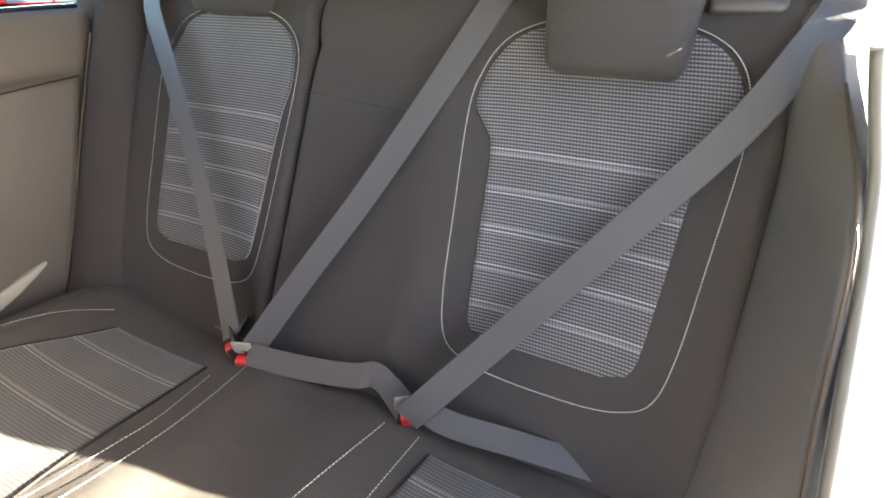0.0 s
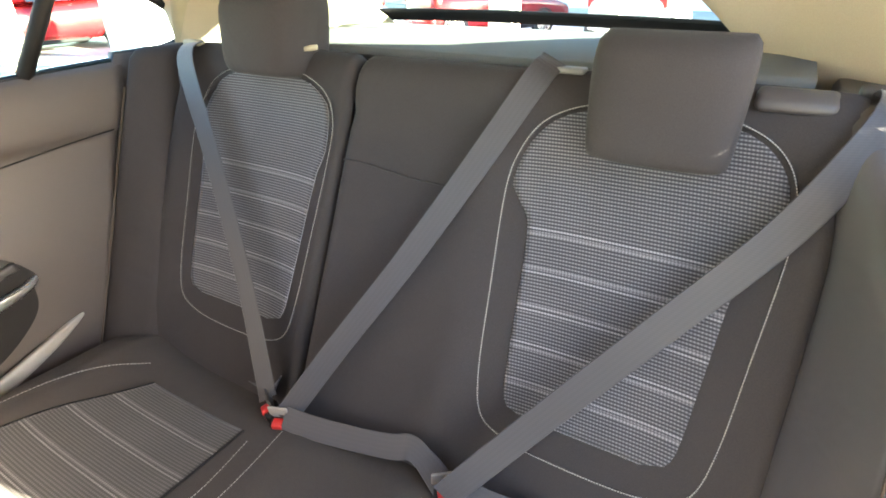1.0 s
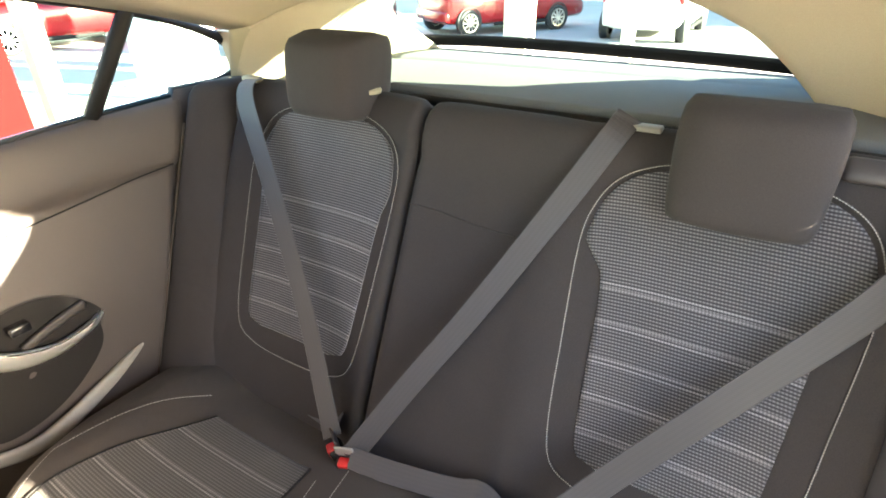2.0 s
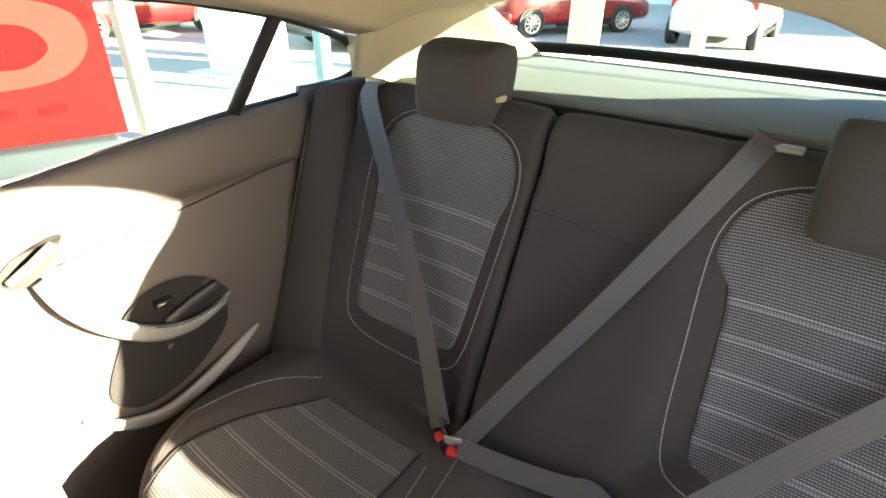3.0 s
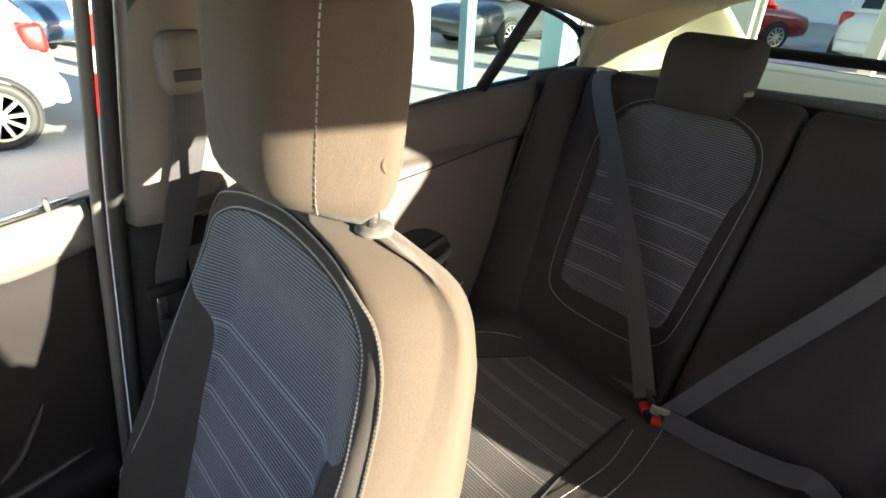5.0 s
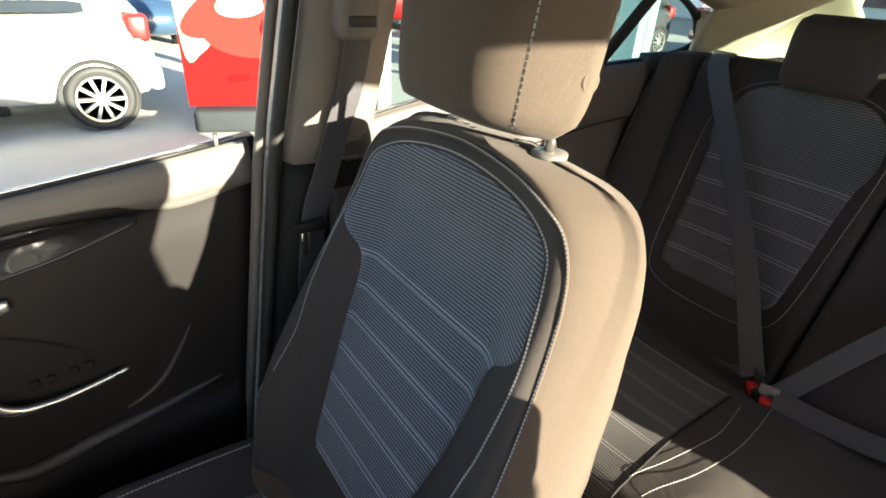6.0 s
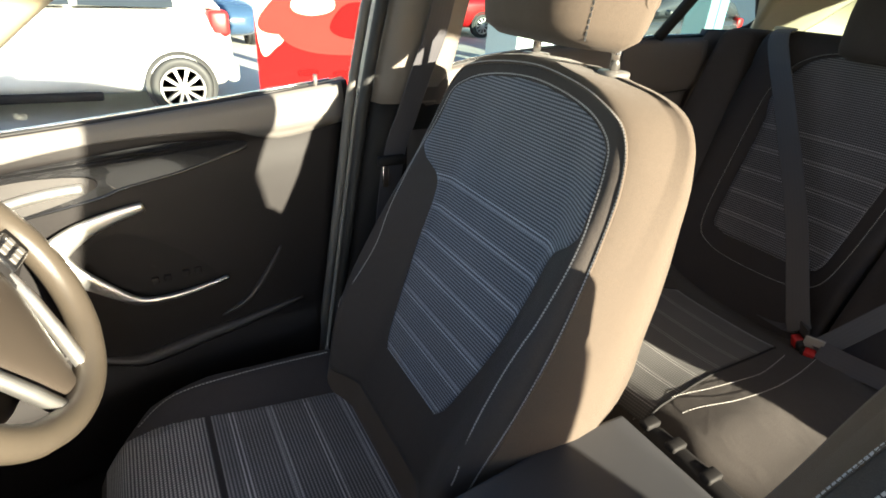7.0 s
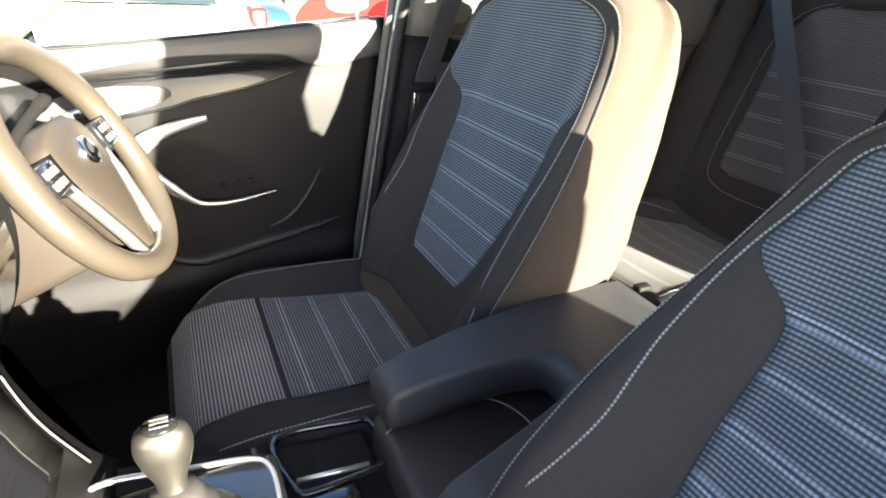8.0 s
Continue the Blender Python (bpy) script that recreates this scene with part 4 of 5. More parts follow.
buckle((-0.172, -0.012, 0.573), (-0.18, -0.25, 1.0), belt, BLACK_SOFT)
part("belt_guide", rbox(-0.580, -0.535, 0.266, 0.284, 1.070, 1.081, 0.004), PILLAR, belt, "pale plastic belt guide")

belt = thing("seat_belt", None, "grey middle rear seat belt fastened across the middle seat", "seat belt", "rear seat belts")
strap("shoulder_strap", [(0.150, 0.300, 1.088), (0.140, 0.262, 1.066), (0.085, 0.205, 0.960), (0.005, 0.130, 0.815), (-0.07, 0.060, 0.690), (-0.128, -0.002, 0.586), (-0.142, -0.014, 0.566)], [(0.9, 0.3, -0.3), (0.9, 0.2, -0.45), (0.8, 0.2, -0.5), (0.7, 0.2, -0.6)], belt, width=0.037)
strap("lap_strap", [(-0.135, -0.016, 0.572), (-0.09, -0.010, 0.570), (-0.02, 0.002, 0.572), (0.05, 0.012, 0.582), (0.083, 0.016, 0.594), (0.112, 0.012, 0.584), (0.145, 0.004, 0.562)], [(0.2, 0.6, 0.8), (0, 0.65, 0.75), (0, 0.6, 0.8), (0.05, 0.6, 0.75), (0.45, 0.4, 0.75), (0.2, 0.8, 0.4)], belt, width=0.036, label="twisted lap part lying on the seat")
buckle((-0.146, -0.018, 0.563), (0.10, -0.25, 1.0), belt, PALE_TRIM)
part("belt_guide", rbox(0.126, 0.196, 0.284, 0.306, 1.072, 1.080, 0.003), PALE_TRIM, belt, "pale plastic belt guide on the backrest")

belt = thing("seat_belt", None, "grey rear seat belt beside the open door, fastened in its buckle", "seat belt", "rear seat belts")
strap("shoulder_strap", [(0.515, 0.318, 1.055), (0.523, 0.280, 1.076), (0.512, 0.238, 1.050), (0.455, 0.194, 0.945), (0.361, 0.136, 0.824), (0.251, 0.066, 0.686), (0.172, 0.000, 0.592), (0.152, -0.012, 0.568)], [(1, -0.1, -0.3), (0.9, 0, -0.45), (0.85, 0, -0.5), (0.7, 0.1, -0.6)], belt, width=0.039)
strap("lap_strap", [(0.165, 0.004, 0.580), (0.21, 0.004, 0.572), (0.29, 0.022, 0.563), (0.34, 0.034, 0.556), (0.40, 0.05, 0.545)], [(0.1, 0.5, 0.9), (0, 0.85, 0.5), (0, 0.85, 0.5)], belt, width=0.034, label="lap part lying in the seat fold")
buckle((0.143, 0.004, 0.562), (0.12, -0.15, 1.0), belt, PALE_TRIM)
part("belt_guide", rbox(0.492, 0.545, 0.300, 0.325, 1.062, 1.082, 0.006), DOORCARD, belt, "grey plastic belt guide")

belt = thing("seat_belt", None, "grey front seat belt hanging on the middle pillar", "seat belt", "front seat belts")
strap("shoulder_strap", [(-0.622, -0.569, 1.125), (-0.632, -0.580, 1.05), (-0.646, -0.598, 0.98), (-0.655, -0.617, 0.91), (-0.657, -0.640, 0.83), (-0.657, -0.66, 0.62), (-0.657, -0.67, 0.42)], [(0, 1, 0), (0, 1, 0.2), (0, 1, 0.3)], belt)
part("tongue", rbox(-0.655, -0.642, -0.675, -0.62, 0.825, 0.845, 0.006), BLACK, belt, "black tongue cover")
part("tongue_plate", rbox(-0.651, -0.647, -0.664, -0.652, 0.785, 0.826, 0.0015), CHROME, belt, "steel tongue")
cover = part("belt_guide", rbox(-0.660, -0.612, -0.603, -0.535, 1.112, 1.190, 0.018, 3), TAUPE, belt, "rounded taupe belt anchor cover")
part("slot", rbox(-0.613, -0.609, -0.590, -0.548, 1.132, 1.146, 0.002), BLACK_SOFT, cover, "recessed grip of the height adjuster")

# ---- right-hand doors ----
def sill_z(y):
    return table([(-1.9, 0.84), (-1.3, 0.885), (-0.9, 0.930), (-0.7, 0.957), (-0.4, 1.008), (0.06, 1.040), (0.35, 1.047)], y)


def rear_x(z):
    return -table([(0.2, 0.655), (0.46, 0.655), (0.60, 0.650), (0.74, 0.654), (0.85, 0.668), (0.905, 0.676), (0.918, 0.680), (0.926, 0.670), (0.945, 0.666), (0.99, 0.670), (1.03, 0.684), (1.05, 0.70)], z)


def rear_at(y, z, lift=0.0):
    return Vector((rear_x(z) + lift, y, z))


rear_door = thing("rear_door", None, "closed dark grey rear car door with silver pull handle", "car door")


def rear_panel(u, v):
    z = lerp(0.24, sill_z(u), v)
    y = u + 0.42 * (z - 0.92) * max(0.0, (u + 0.45) / 0.6) ** 1.3
    return (rear_x(z), y, z)


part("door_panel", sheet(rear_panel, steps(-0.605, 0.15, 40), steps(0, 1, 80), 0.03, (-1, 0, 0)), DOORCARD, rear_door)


def patch(f, outline_pts, n=14, m=10):
    """A filled flat panel inside a loop given in (y, z), on surface f."""
    line = [Vector((p[0], p[1])) for p in outline_pts]
    c = sum(line, Vector((0, 0))) / len(line)
    rings = [[f(*(c + (p - c) * k)) for p in line] for k in steps(1.0, 0.05, m)]
    return loft(rings, cap=False)


def smooth2(pts, k=6):
    return [(p.x, p.y) for p in smooth_line([(a, b, 0) for a, b in pts], k, closed=True)]


# fine joint between the upper and lower card
part("panel_joint", tube(smooth_line([rear_at(y, z, 0.001) for y, z in ((-0.33, 0.882), (-0.22, 0.893), (-0.13, 0.900), (-0.03, 0.909), (0.065, 0.918), (0.14, 0.926))], 5), 0.0016, 5), BLACK, rear_door, "dark joint across the door card")
# near-black patches for shade in the pocket under the handle and grip over it
pocket = smooth2([(-0.330, 0.634), (-0.305, 0.69), (-0.272, 0.735), (-0.225, 0.765), (-0.16, 0.765), (-0.10, 0.72), (-0.09, 0.685), (-0.105, 0.645), (-0.16, 0.60), (-0.22, 0.575), (-0.28, 0.573), (-0.318, 0.598)])
part("door_pocket", patch(lambda y, z: rear_at(y, z, 0.004), pocket), BLACK, rear_door, "flat dark patch for the shade inside the map pocket")
grip = smooth2([(-0.275, 0.752), (-0.225, 0.786), (-0.165, 0.788), (-0.115, 0.765), (-0.082, 0.725), (-0.085, 0.705), (-0.13, 0.700), (-0.21, 0.712)])
part("grip_recess", patch(lambda y, z: rear_at(y, z, 0.0065), grip), BLACK, rear_door, "flat dark patch for the shaded recess behind the pull handle")
part("window_switch", rbox(-0.652, -0.630, -0.222, -0.19, 0.752, 0.768, 0.003), GLOSS, rear_door, "small black window switch")
pull = smooth_line([(-0.650, -0.080, 0.716), (-0.638, -0.107, 0.706), (-0.630, -0.167, 0.699), (-0.626, -0.225, 0.714), (-0.626, -0.274, 0.746), (-0.630, -0.315, 0.788), (-0.640, -0.343, 0.832), (-0.655, -0.358, 0.875)], 8)
nn = len(pull)
part("pull_handle", band(pull, [table([(0.0, 0.008), (0.2, 0.017), (0.45, 0.030), (0.8, 0.030), (1.0, 0.022)], i / nn) for i in range(nn)], 0.005), SILVER, rear_door, "satin silver pull handle")
part("handle_edge", tube([p + Vector((0.004, 0.0, table([(0.0, 0.004), (0.2, 0.008), (0.45, 0.014)], i / nn))) for i, p in enumerate(pull[:nn // 2])], 0.0018, 6), CHROME, rear_door, "bright edge along the pull handle")
part("grip_ledge", band(smooth_line([rear_at(y, z, 0.014) for y, z in ((-0.212, 0.722), (-0.16, 0.738), (-0.104, 0.750))], 5), [0.016] * 16, 0.005), BLACK_SOFT, rear_door, "moulded ledge inside the grip")
strip = smooth_line([(-0.655, -0.03, 0.606), (-0.645, -0.08, 0.588), (-0.638, -0.13, 0.572), (-0.633, -0.20, 0.552), (-0.633, -0.265, 0.545), (-0.638, -0.33, 0.570), (-0.648, -0.38, 0.615)], 8)
part("pocket_rim", band(strip, [lerp(0.006, 0.030, math.sin(math.pi * i / (len(strip) - 1)) ** 0.7) for i in range(len(strip))], 0.006), PALE_TRIM, rear_door, "raised pale grey rim of the map pocket")
rel = smooth2([(-0.40, 0.895), (-0.35, 0.925), (-0.31, 0.932), (-0.325, 0.895), (-0.38, 0.868)])
part("release_recess", patch(lambda y, z: rear_at(y, z, 0.004), rel), BLACK, rear_door, "flat dark patch in place of the inner door release recess")
part("release_lever", tube([(-0.664, -0.392, 0.885), (-0.655, -0.36, 0.905), (-0.664, -0.325, 0.922)], 0.006, 8), SILVER, rear_door, "silver inner door release")

# rear door glass, divider and frame
top_z = [(-0.62, 1.285), (-0.12, 1.245), (0.10, 1.205), (0.20, 1.178), (0.30, 1.138), (0.35, 1.095)]


def glass_x(y, z):
    t = (z - 1.03) / 0.22
    return -lerp(0.700, 0.618, t)


def rear_pane(u, v):
    lo, hi = sill_z(u) - 0.01, max(sill_z(u), table(top_z, u)) + 0.002
    z = lerp(lo, hi, v)
    return (glass_x(u, z), u, z)


g = part("window_pane", sheet(rear_pane, steps(-0.62, 0.35, 30), steps(0, 1, 6)), GLASS, rear_door, "tinted side glass")
g.visible_shadow = False
frame_line = [(glass_x(y, table(top_z, y)) + 0.004, y, table(top_z, y)) for y in (-0.62, -0.4, -0.12, 0.0, 0.10, 0.20, 0.27, 0.31, 0.335, 0.352)]
frame_line += [(-0.672, 0.352, 1.082), (-0.685, 0.33, 1.062), (-0.690, 0.29, 1.052)]
part("window_frame", tube(smooth_line(frame_line, 5), [0.006] * 24 + [0.006 + 0.0005 * i for i in range(12)] + [0.012] * 60, 8), BLACK, rear_door, "black frame round the side glass")
part("window_divider", tube([(-0.716, 0.018, 1.00), (-0.612, 0.112, 1.235)], 0.013, 8), BLACK, rear_door, "black bar dividing the side glass")
# chrome bar in place of the outside light glinting along the sill
part("sill_line", tube([(rear_x(sill_z(y)) - 0.010, y, sill_z(y) + 0.005) for y in steps(-0.61, 0.30, 16)], 0.0022, 6), CHROME, rear_door, "thin chrome bar for the glint along the glass")
part("window_seal", tube([(rear_x(sill_z(y)) - 0.006, y, sill_z(y) + 0.001) for y in steps(-0.61, 0.30, 16)], 0.003, 6), RUBBER, rear_door, "rubber strip along the window")

# ---- front door ----
front_door = thing("front_door", None, "closed dark grey front car door with silver handle trim", "car door")


def front_x(y, z):
    base = table([(0.2, 0.715), (0.44, 0.72), (0.50, 0.735), (0.66, 0.742), (0.80, 0.748), (0.862, 0.752), (0.875, 0.742), (0.91, 0.745), (0.95, 0.765), (0.97, 0.775)], z + (0.93 - sill_z(y)) * 0.8)
    return -base


def front_at(y, z, lift=0.0):
    return Vector((front_x(y, z) + lift, y, z))


part("door_panel", sheet(lambda u, v: front_at(u + (0.155 * (lerp(0.24, sill_z(u), v) - 0.93) / 1.1 if u > -0.9 else 0.155 * (lerp(0.24, sill_z(u), v) - 0.93) / 1.1 * max(0, (u + 1.2) / 0.3)), lerp(0.24, sill_z(u), v)), steps(-1.85, -0.694, 50), steps(0, 1, 80), 0.03, (-1, 0, 0)), DOOR_SHADED, front_door)
trim = smooth2([(-0.877, 0.855), (-0.913, 0.869), (-0.988, 0.872), (-1.059, 0.866), (-1.142, 0.855), (-1.25, 0.838), (-1.45, 0.80), (-1.45, 0.74), (-1.25, 0.765), (-1.116, 0.79), (-1.071, 0.804), (-0.977, 0.824)])
part("trim_blade", patch(lambda y, z: front_at(y, z, 0.006), trim), GLOSS, front_door, "gloss black trim blade")
part("trim_line", tube(smooth_line([front_at(y, z, 0.007) for y, z in ((-0.877, 0.853), (-0.977, 0.822), (-1.071, 0.802), (-1.116, 0.788), (-1.25, 0.763))], 6), 0.0025, 6), GLOSS, front_door, "thin dark line under the blade")
rel = smooth2([(-1.109, 0.808), (-1.118, 0.825), (-1.186, 0.829), (-1.25, 0.82), (-1.33, 0.79), (-1.33, 0.75), (-1.25, 0.765), (-1.16, 0.788)])
part("release_recess", patch(lambda y, z: front_at(y, z, 0.010), rel), BLACK_SOFT, front_door, "flat dark patch in place of the inner door release recess")
part("release_lever", tube(smooth_line([front_at(y, z, 0.018) for y, z in ((-1.125, 0.812), (-1.17, 0.808), (-1.22, 0.798), (-1.29, 0.775))], 5), 0.0085, 8), SILVER, front_door, "silver inner door release")
# flat near-black patch: the grip recess's shade put into colour
pocket = smooth2([(-0.955, 0.606), (-0.960, 0.632), (-1.01, 0.682), (-1.08, 0.722), (-1.115, 0.722), (-1.145, 0.70), (-1.13, 0.65), (-1.07, 0.604), (-1.01, 0.600)], 3)
part("grip_recess", patch(lambda y, z: front_at(y, z, 0.004), pocket), BLACK, front_door, "flat dark patch for the shaded recess with window switches")
for y in (-1.055, -1.035, -1.005, -0.985):
    part("window_switch", rbox(-0.738, -0.731, y - 0.006, y + 0.006, 0.630 + (y + 1.0) * 0.1, 0.642 + (y + 1.0) * 0.1, 0.002), BLACK, front_door, "small window switch")
pull = smooth_line([(-0.738, -1.050, 0.769), (-0.734, -1.10, 0.757), (-0.728, -1.15, 0.738), (-0.722, -1.185, 0.710), (-0.720, -1.175, 0.682), (-0.718, -1.14, 0.650), (-0.716, -1.09, 0.610), (-0.716, -1.05, 0.603), (-0.720, -1.0, 0.606), (-0.728, -0.935, 0.616)], 7)
nn = len(pull)
part("pull_handle", band(pull, [table([(0.0, 0.014), (0.15, 0.025), (0.38, 0.042), (0.55, 0.025), (0.7, 0.011), (1.0, 0.006)], i / nn) for i in range(nn)], 0.005), SILVER, front_door, "satin silver pull handle")
crease = smooth_line([front_at(y, z, 0.002) for y, z in ((-0.835, 0.655), (-0.858, 0.615), (-0.89, 0.57), (-0.92, 0.545), (-0.955, 0.530))], 6)
nn = len(crease)
part("pocket_rim", tube(crease, [lerp(0.001, 0.006, math.sin(math.pi * i / (nn - 1)) ** 0.6) for i in range(nn)], 8), BLACK_SOFT, front_door, "raised rim of the door pocket")
ridge = smooth_line([front_at(y, z, 0.003) for y, z in ((-0.80, 0.535), (-0.90, 0.512), (-0.98, 0.497), (-1.05, 0.482), (-1.10, 0.474), (-1.15, 0.488), (-1.22, 0.515))], 6)
nn = len(ridge)
part("pocket_ledge", tube(ridge, [lerp(0.002, 0.013, math.sin(math.pi * i / (nn - 1)) ** 0.7) for i in range(nn)], 8), BLACK_SOFT, front_door, "rounded ledge along the bottom of the door pocket")
# paler base colour stands in for the sky mirrored in the upper trim
part("upper_trim", sheet(lambda u, v: front_at(u, lerp(table([(-1.85, 0.80), (-1.45, 0.815), (-1.06, 0.880), (-0.91, 0.884), (-0.83, 0.862), (-0.70, 0.885)], u), sill_z(u) - 0.001, v), 0.003), steps(-1.85, -0.702, 60), steps(0, 1, 12), 0.004, (-1, 0, 0)), SILL, front_door, "smooth grey upper trim of the door, paler for reflected sky")
part("lock_pin", tube([(-0.757, -0.748, 0.945), (-0.757, -0.748, 0.968)], 0.0035, 8), SILL, front_door, "lock pin")
g = part("window_pane", sheet(lambda u, v: (-lerp(0.785, 0.66, v), u, lerp(sill_z(u) - 0.01, lerp(1.27, 1.0, max(0, (-1.1 - u) / 0.8)), v)), steps(-1.85, -0.655, 14), steps(0, 1, 6)), GLASS_FRONT, front_door, "tinted side glass")
g.visible_shadow = False
# same bar for the glint on the front sill
part("sill_line", tube([(front_x(y, sill_z(y)) - 0.010, y, sill_z(y) + 0.004) for y in steps(-1.85, -0.72, 16)], 0.0022, 6), CHROME, front_door, "thin chrome bar for the glint along the glass")
part("window_seal", tube([(front_x(y, sill_z(y)) - 0.006, y, sill_z(y)) for y in steps(-1.85, -0.76, 16)], 0.003, 6), RUBBER, front_door, "rubber strip along the window")

# ---- centre console ----
console = thing("centre_console", None, "dark centre console with padded armrest and gear lever", "console")
rings = []
for y, zt, w in ((-1.62, 0.60, 0.15), (-1.45, 0.585, 0.15), (-1.28, 0.555, 0.145), (-1.08, 0.522, 0.14), (-0.95, 0.505, 0.13), (-0.70, 0.50, 0.12), (-0.52, 0.50, 0.115)):
    rings.append([(-w, y, 0.24), (-w, y, zt - 0.02), (-w + 0.012, y, zt), (w - 0.012, y, zt), (w, y, zt - 0.02), (w, y, 0.24)])
part("console_body", loft(rings), BLACK, console, smooth=False)


def arm_front(x):
    return -0.938 + 0.182 * (1 - min(1.0, abs(x) / 0.066) ** 3.2)


def arm_top(y):
    return table([(-0.94, 0.602), (-0.88, 0.618), (-0.80, 0.636), (-0.62, 0.655), (-0.54, 0.650)], y)


def arm_ring(x, inset):
    f, b = arm_front(x), -0.545
    top = [(y, arm_top(y)) for y in steps(b - 0.012, f + 0.012, 14)]
    zf = arm_top(f)
    pts = [(b, arm_top(b) - 0.014)] + top + [(f, zf - 0.012), (f, zf - 0.045), (f + 0.02, zf - 0.058)] + [(y, arm_top(y) - 0.062) for y in steps(f + 0.05, b - 0.02, 8)] + [(b, arm_top(b) - 0.05)]
    zc = 0.61
    return [(x, y, z + (-inset if z > arm_top(y) - 0.03 else inset)) for y, z in pts]


arm = part("armrest", loft([arm_ring(x, i) for x, i in rounded_xs(-0.125, 0.120, 0.006, 90)]), ARM_VINYL, console, "padded dark armrest lid")
stitches([Vector((-0.112, y, arm_top(y) - 0.001)) for y in steps(-0.74, -0.57, 30)], arm)
part("armrest_back", rbox(-0.10, 0.10, -0.546, -0.512, 0.50, 0.645, 0.012), BLACK, console, "rear end of the armrest box")
for x in (-0.10, -0.06, -0.01):
    part("hinge", rbox(x - 0.008, x + 0.008, -0.540, -0.515, 0.640, 0.650, 0.003), BLACK, console, "black armrest hinge")
part("armrest_box", rbox(-0.105, 0.105, -0.945, -0.545, 0.47, 0.551, 0.014), BLACK_SOFT, console, "box under the armrest")
part("rim_seam", tube(smooth_line([(-0.062, -0.940, 0.552), (-0.082, -0.90, 0.5525), (-0.085, -0.84, 0.5525), (-0.060, -0.79, 0.5525), (-0.01, -0.772, 0.5525), (0.045, -0.785, 0.5525), (0.08, -0.83, 0.5525)], 6), 0.0011, 6), THREAD, console, "pale seam over the box")

# gear lever with its frame
part("gear_plate", rbox(-0.088, 0.085, -1.255, -1.06, 0.535, 0.558, 0.012), GLOSS, console, "black plate round the gear lever")
ring = [(-0.098, -1.240, 0.566), (0.078, -1.240, 0.566), (0.078, -1.07, 0.556), (-0.078, -1.07, 0.556)]
part("gear_frame", tube(smooth_line([Vector(ring[i]).lerp(Vector(ring[(i + 1) % 4]), f) for i in range(4) for f in (0.12, 0.5, 0.88)], 5, closed=True), 0.0034, 8, closed=True), SILVER, console, "silver frame round the gear lever")
rings = []
for k in range(9):
    t = k / 8
    r = lerp(0.062, 0.016, t ** 0.6) * (1 + 0.07 * math.sin(t * 22))
    rings.append([(-0.008 - 0.012 * t + r * math.cos(a), -1.155 + r * math.sin(a) * 1.15, 0.552 + 0.06 * t) for a in (math.tau * q / 20 for q in range(20))])
part("gaiter", loft(rings), BLACK_SOFT, console, "black gear lever gaiter")
rings = []
for t in steps(0, 1, 14):
    z = 0.605 + 0.082 * t
    r = table([(0, 0.009), (0.22, 0.0095), (0.45, 0.0140), (0.72, 0.0172), (0.9, 0.0155), (0.97, 0.0120), (1.0, 0.005)], t)
    rings.append([(-0.02 + r * 0.95 * math.cos(a), -1.156 + r * 1.35 * math.sin(a), z) for a in (math.tau * q / 22 for q in range(22))])
knob = part("gear_knob", loft(rings), KNOB, console, "worn grey gear knob")
part("knob_cap", loft([[(-0.02 + r * math.cos(a), -1.156 + r * 1.25 * math.sin(a), z) for a in (math.tau * q / 18 for q in range(18))] for r, z in ((0.0115, 0.684), (0.0105, 0.687), (0.001, 0.688))]), GLOSS, knob, "dark cap with shift pattern")
for dx in (-0.005, 0.0, 0.005):
    part("shift_mark", rbox(-0.02 + dx - 0.0005, -0.02 + dx + 0.0005, -1.163, -1.149, 0.6875, 0.6886, 0), SILL, knob, smooth=False)


# tray and parking brake switch behind the lever
part("tray_rim", tube(smooth_line([(-0.128, -1.055, 0.526), (-0.05, -1.05, 0.529), (-0.035, -1.03, 0.529), (-0.045, -0.95, 0.524), (-0.06, -0.935, 0.522), (-0.118, -0.94, 0.519), (-0.128, -0.96, 0.520)], 5, closed=True), 0.005, 8, closed=True), GLOSS, console, "gloss black rim of the coin tray")
part("tray", rbox(-0.12, -0.045, -1.04, -0.95, 0.500, 0.514, 0.006), BLACK, console, "small coin tray")
part("tray_edge", tube([(-0.055, -1.045, 0.530), (-0.048, -0.965, 0.529)], 0.0035, 6), SILVER, console, "bright edge of the tray")
part("brake_switch", rbox(-0.028, 0.005, -1.05, -0.985, 0.512, 0.536, 0.006), GLOSS, console, "parking brake switch")
part("switch_dot", rbox(-0.016, -0.006, -1.035, -1.022, 0.534, 0.538, 0.002), SILVER, console, "pale mark on the switch")

# ---- dashboard ----
dash = thing("dashboard", None, "dark dashboard with hooded instruments", "dashboard")
rings = []
for x in steps(-0.76, 0.70, 30):
    hood = 0.055 * math.exp(-(((x + 0.385) / 0.16) ** 4))
    pts = [(-1.80, 0.44), (-1.72, 0.665), (-1.42, 0.69), (-1.38, 0.76), (-1.40, 0.83), (-1.45, 0.875 + hood), (-1.55, 0.895 + hood * 0.6), (-1.80, 0.90), (-1.95, 0.88), (-1.95, 0.30), (-1.8, 0.28), (-1.70, 0.32)]
    rings.append([(x, y, z) for y, z in pts])
part("dash_body", loft(rings), BLACK_SOFT, dash)
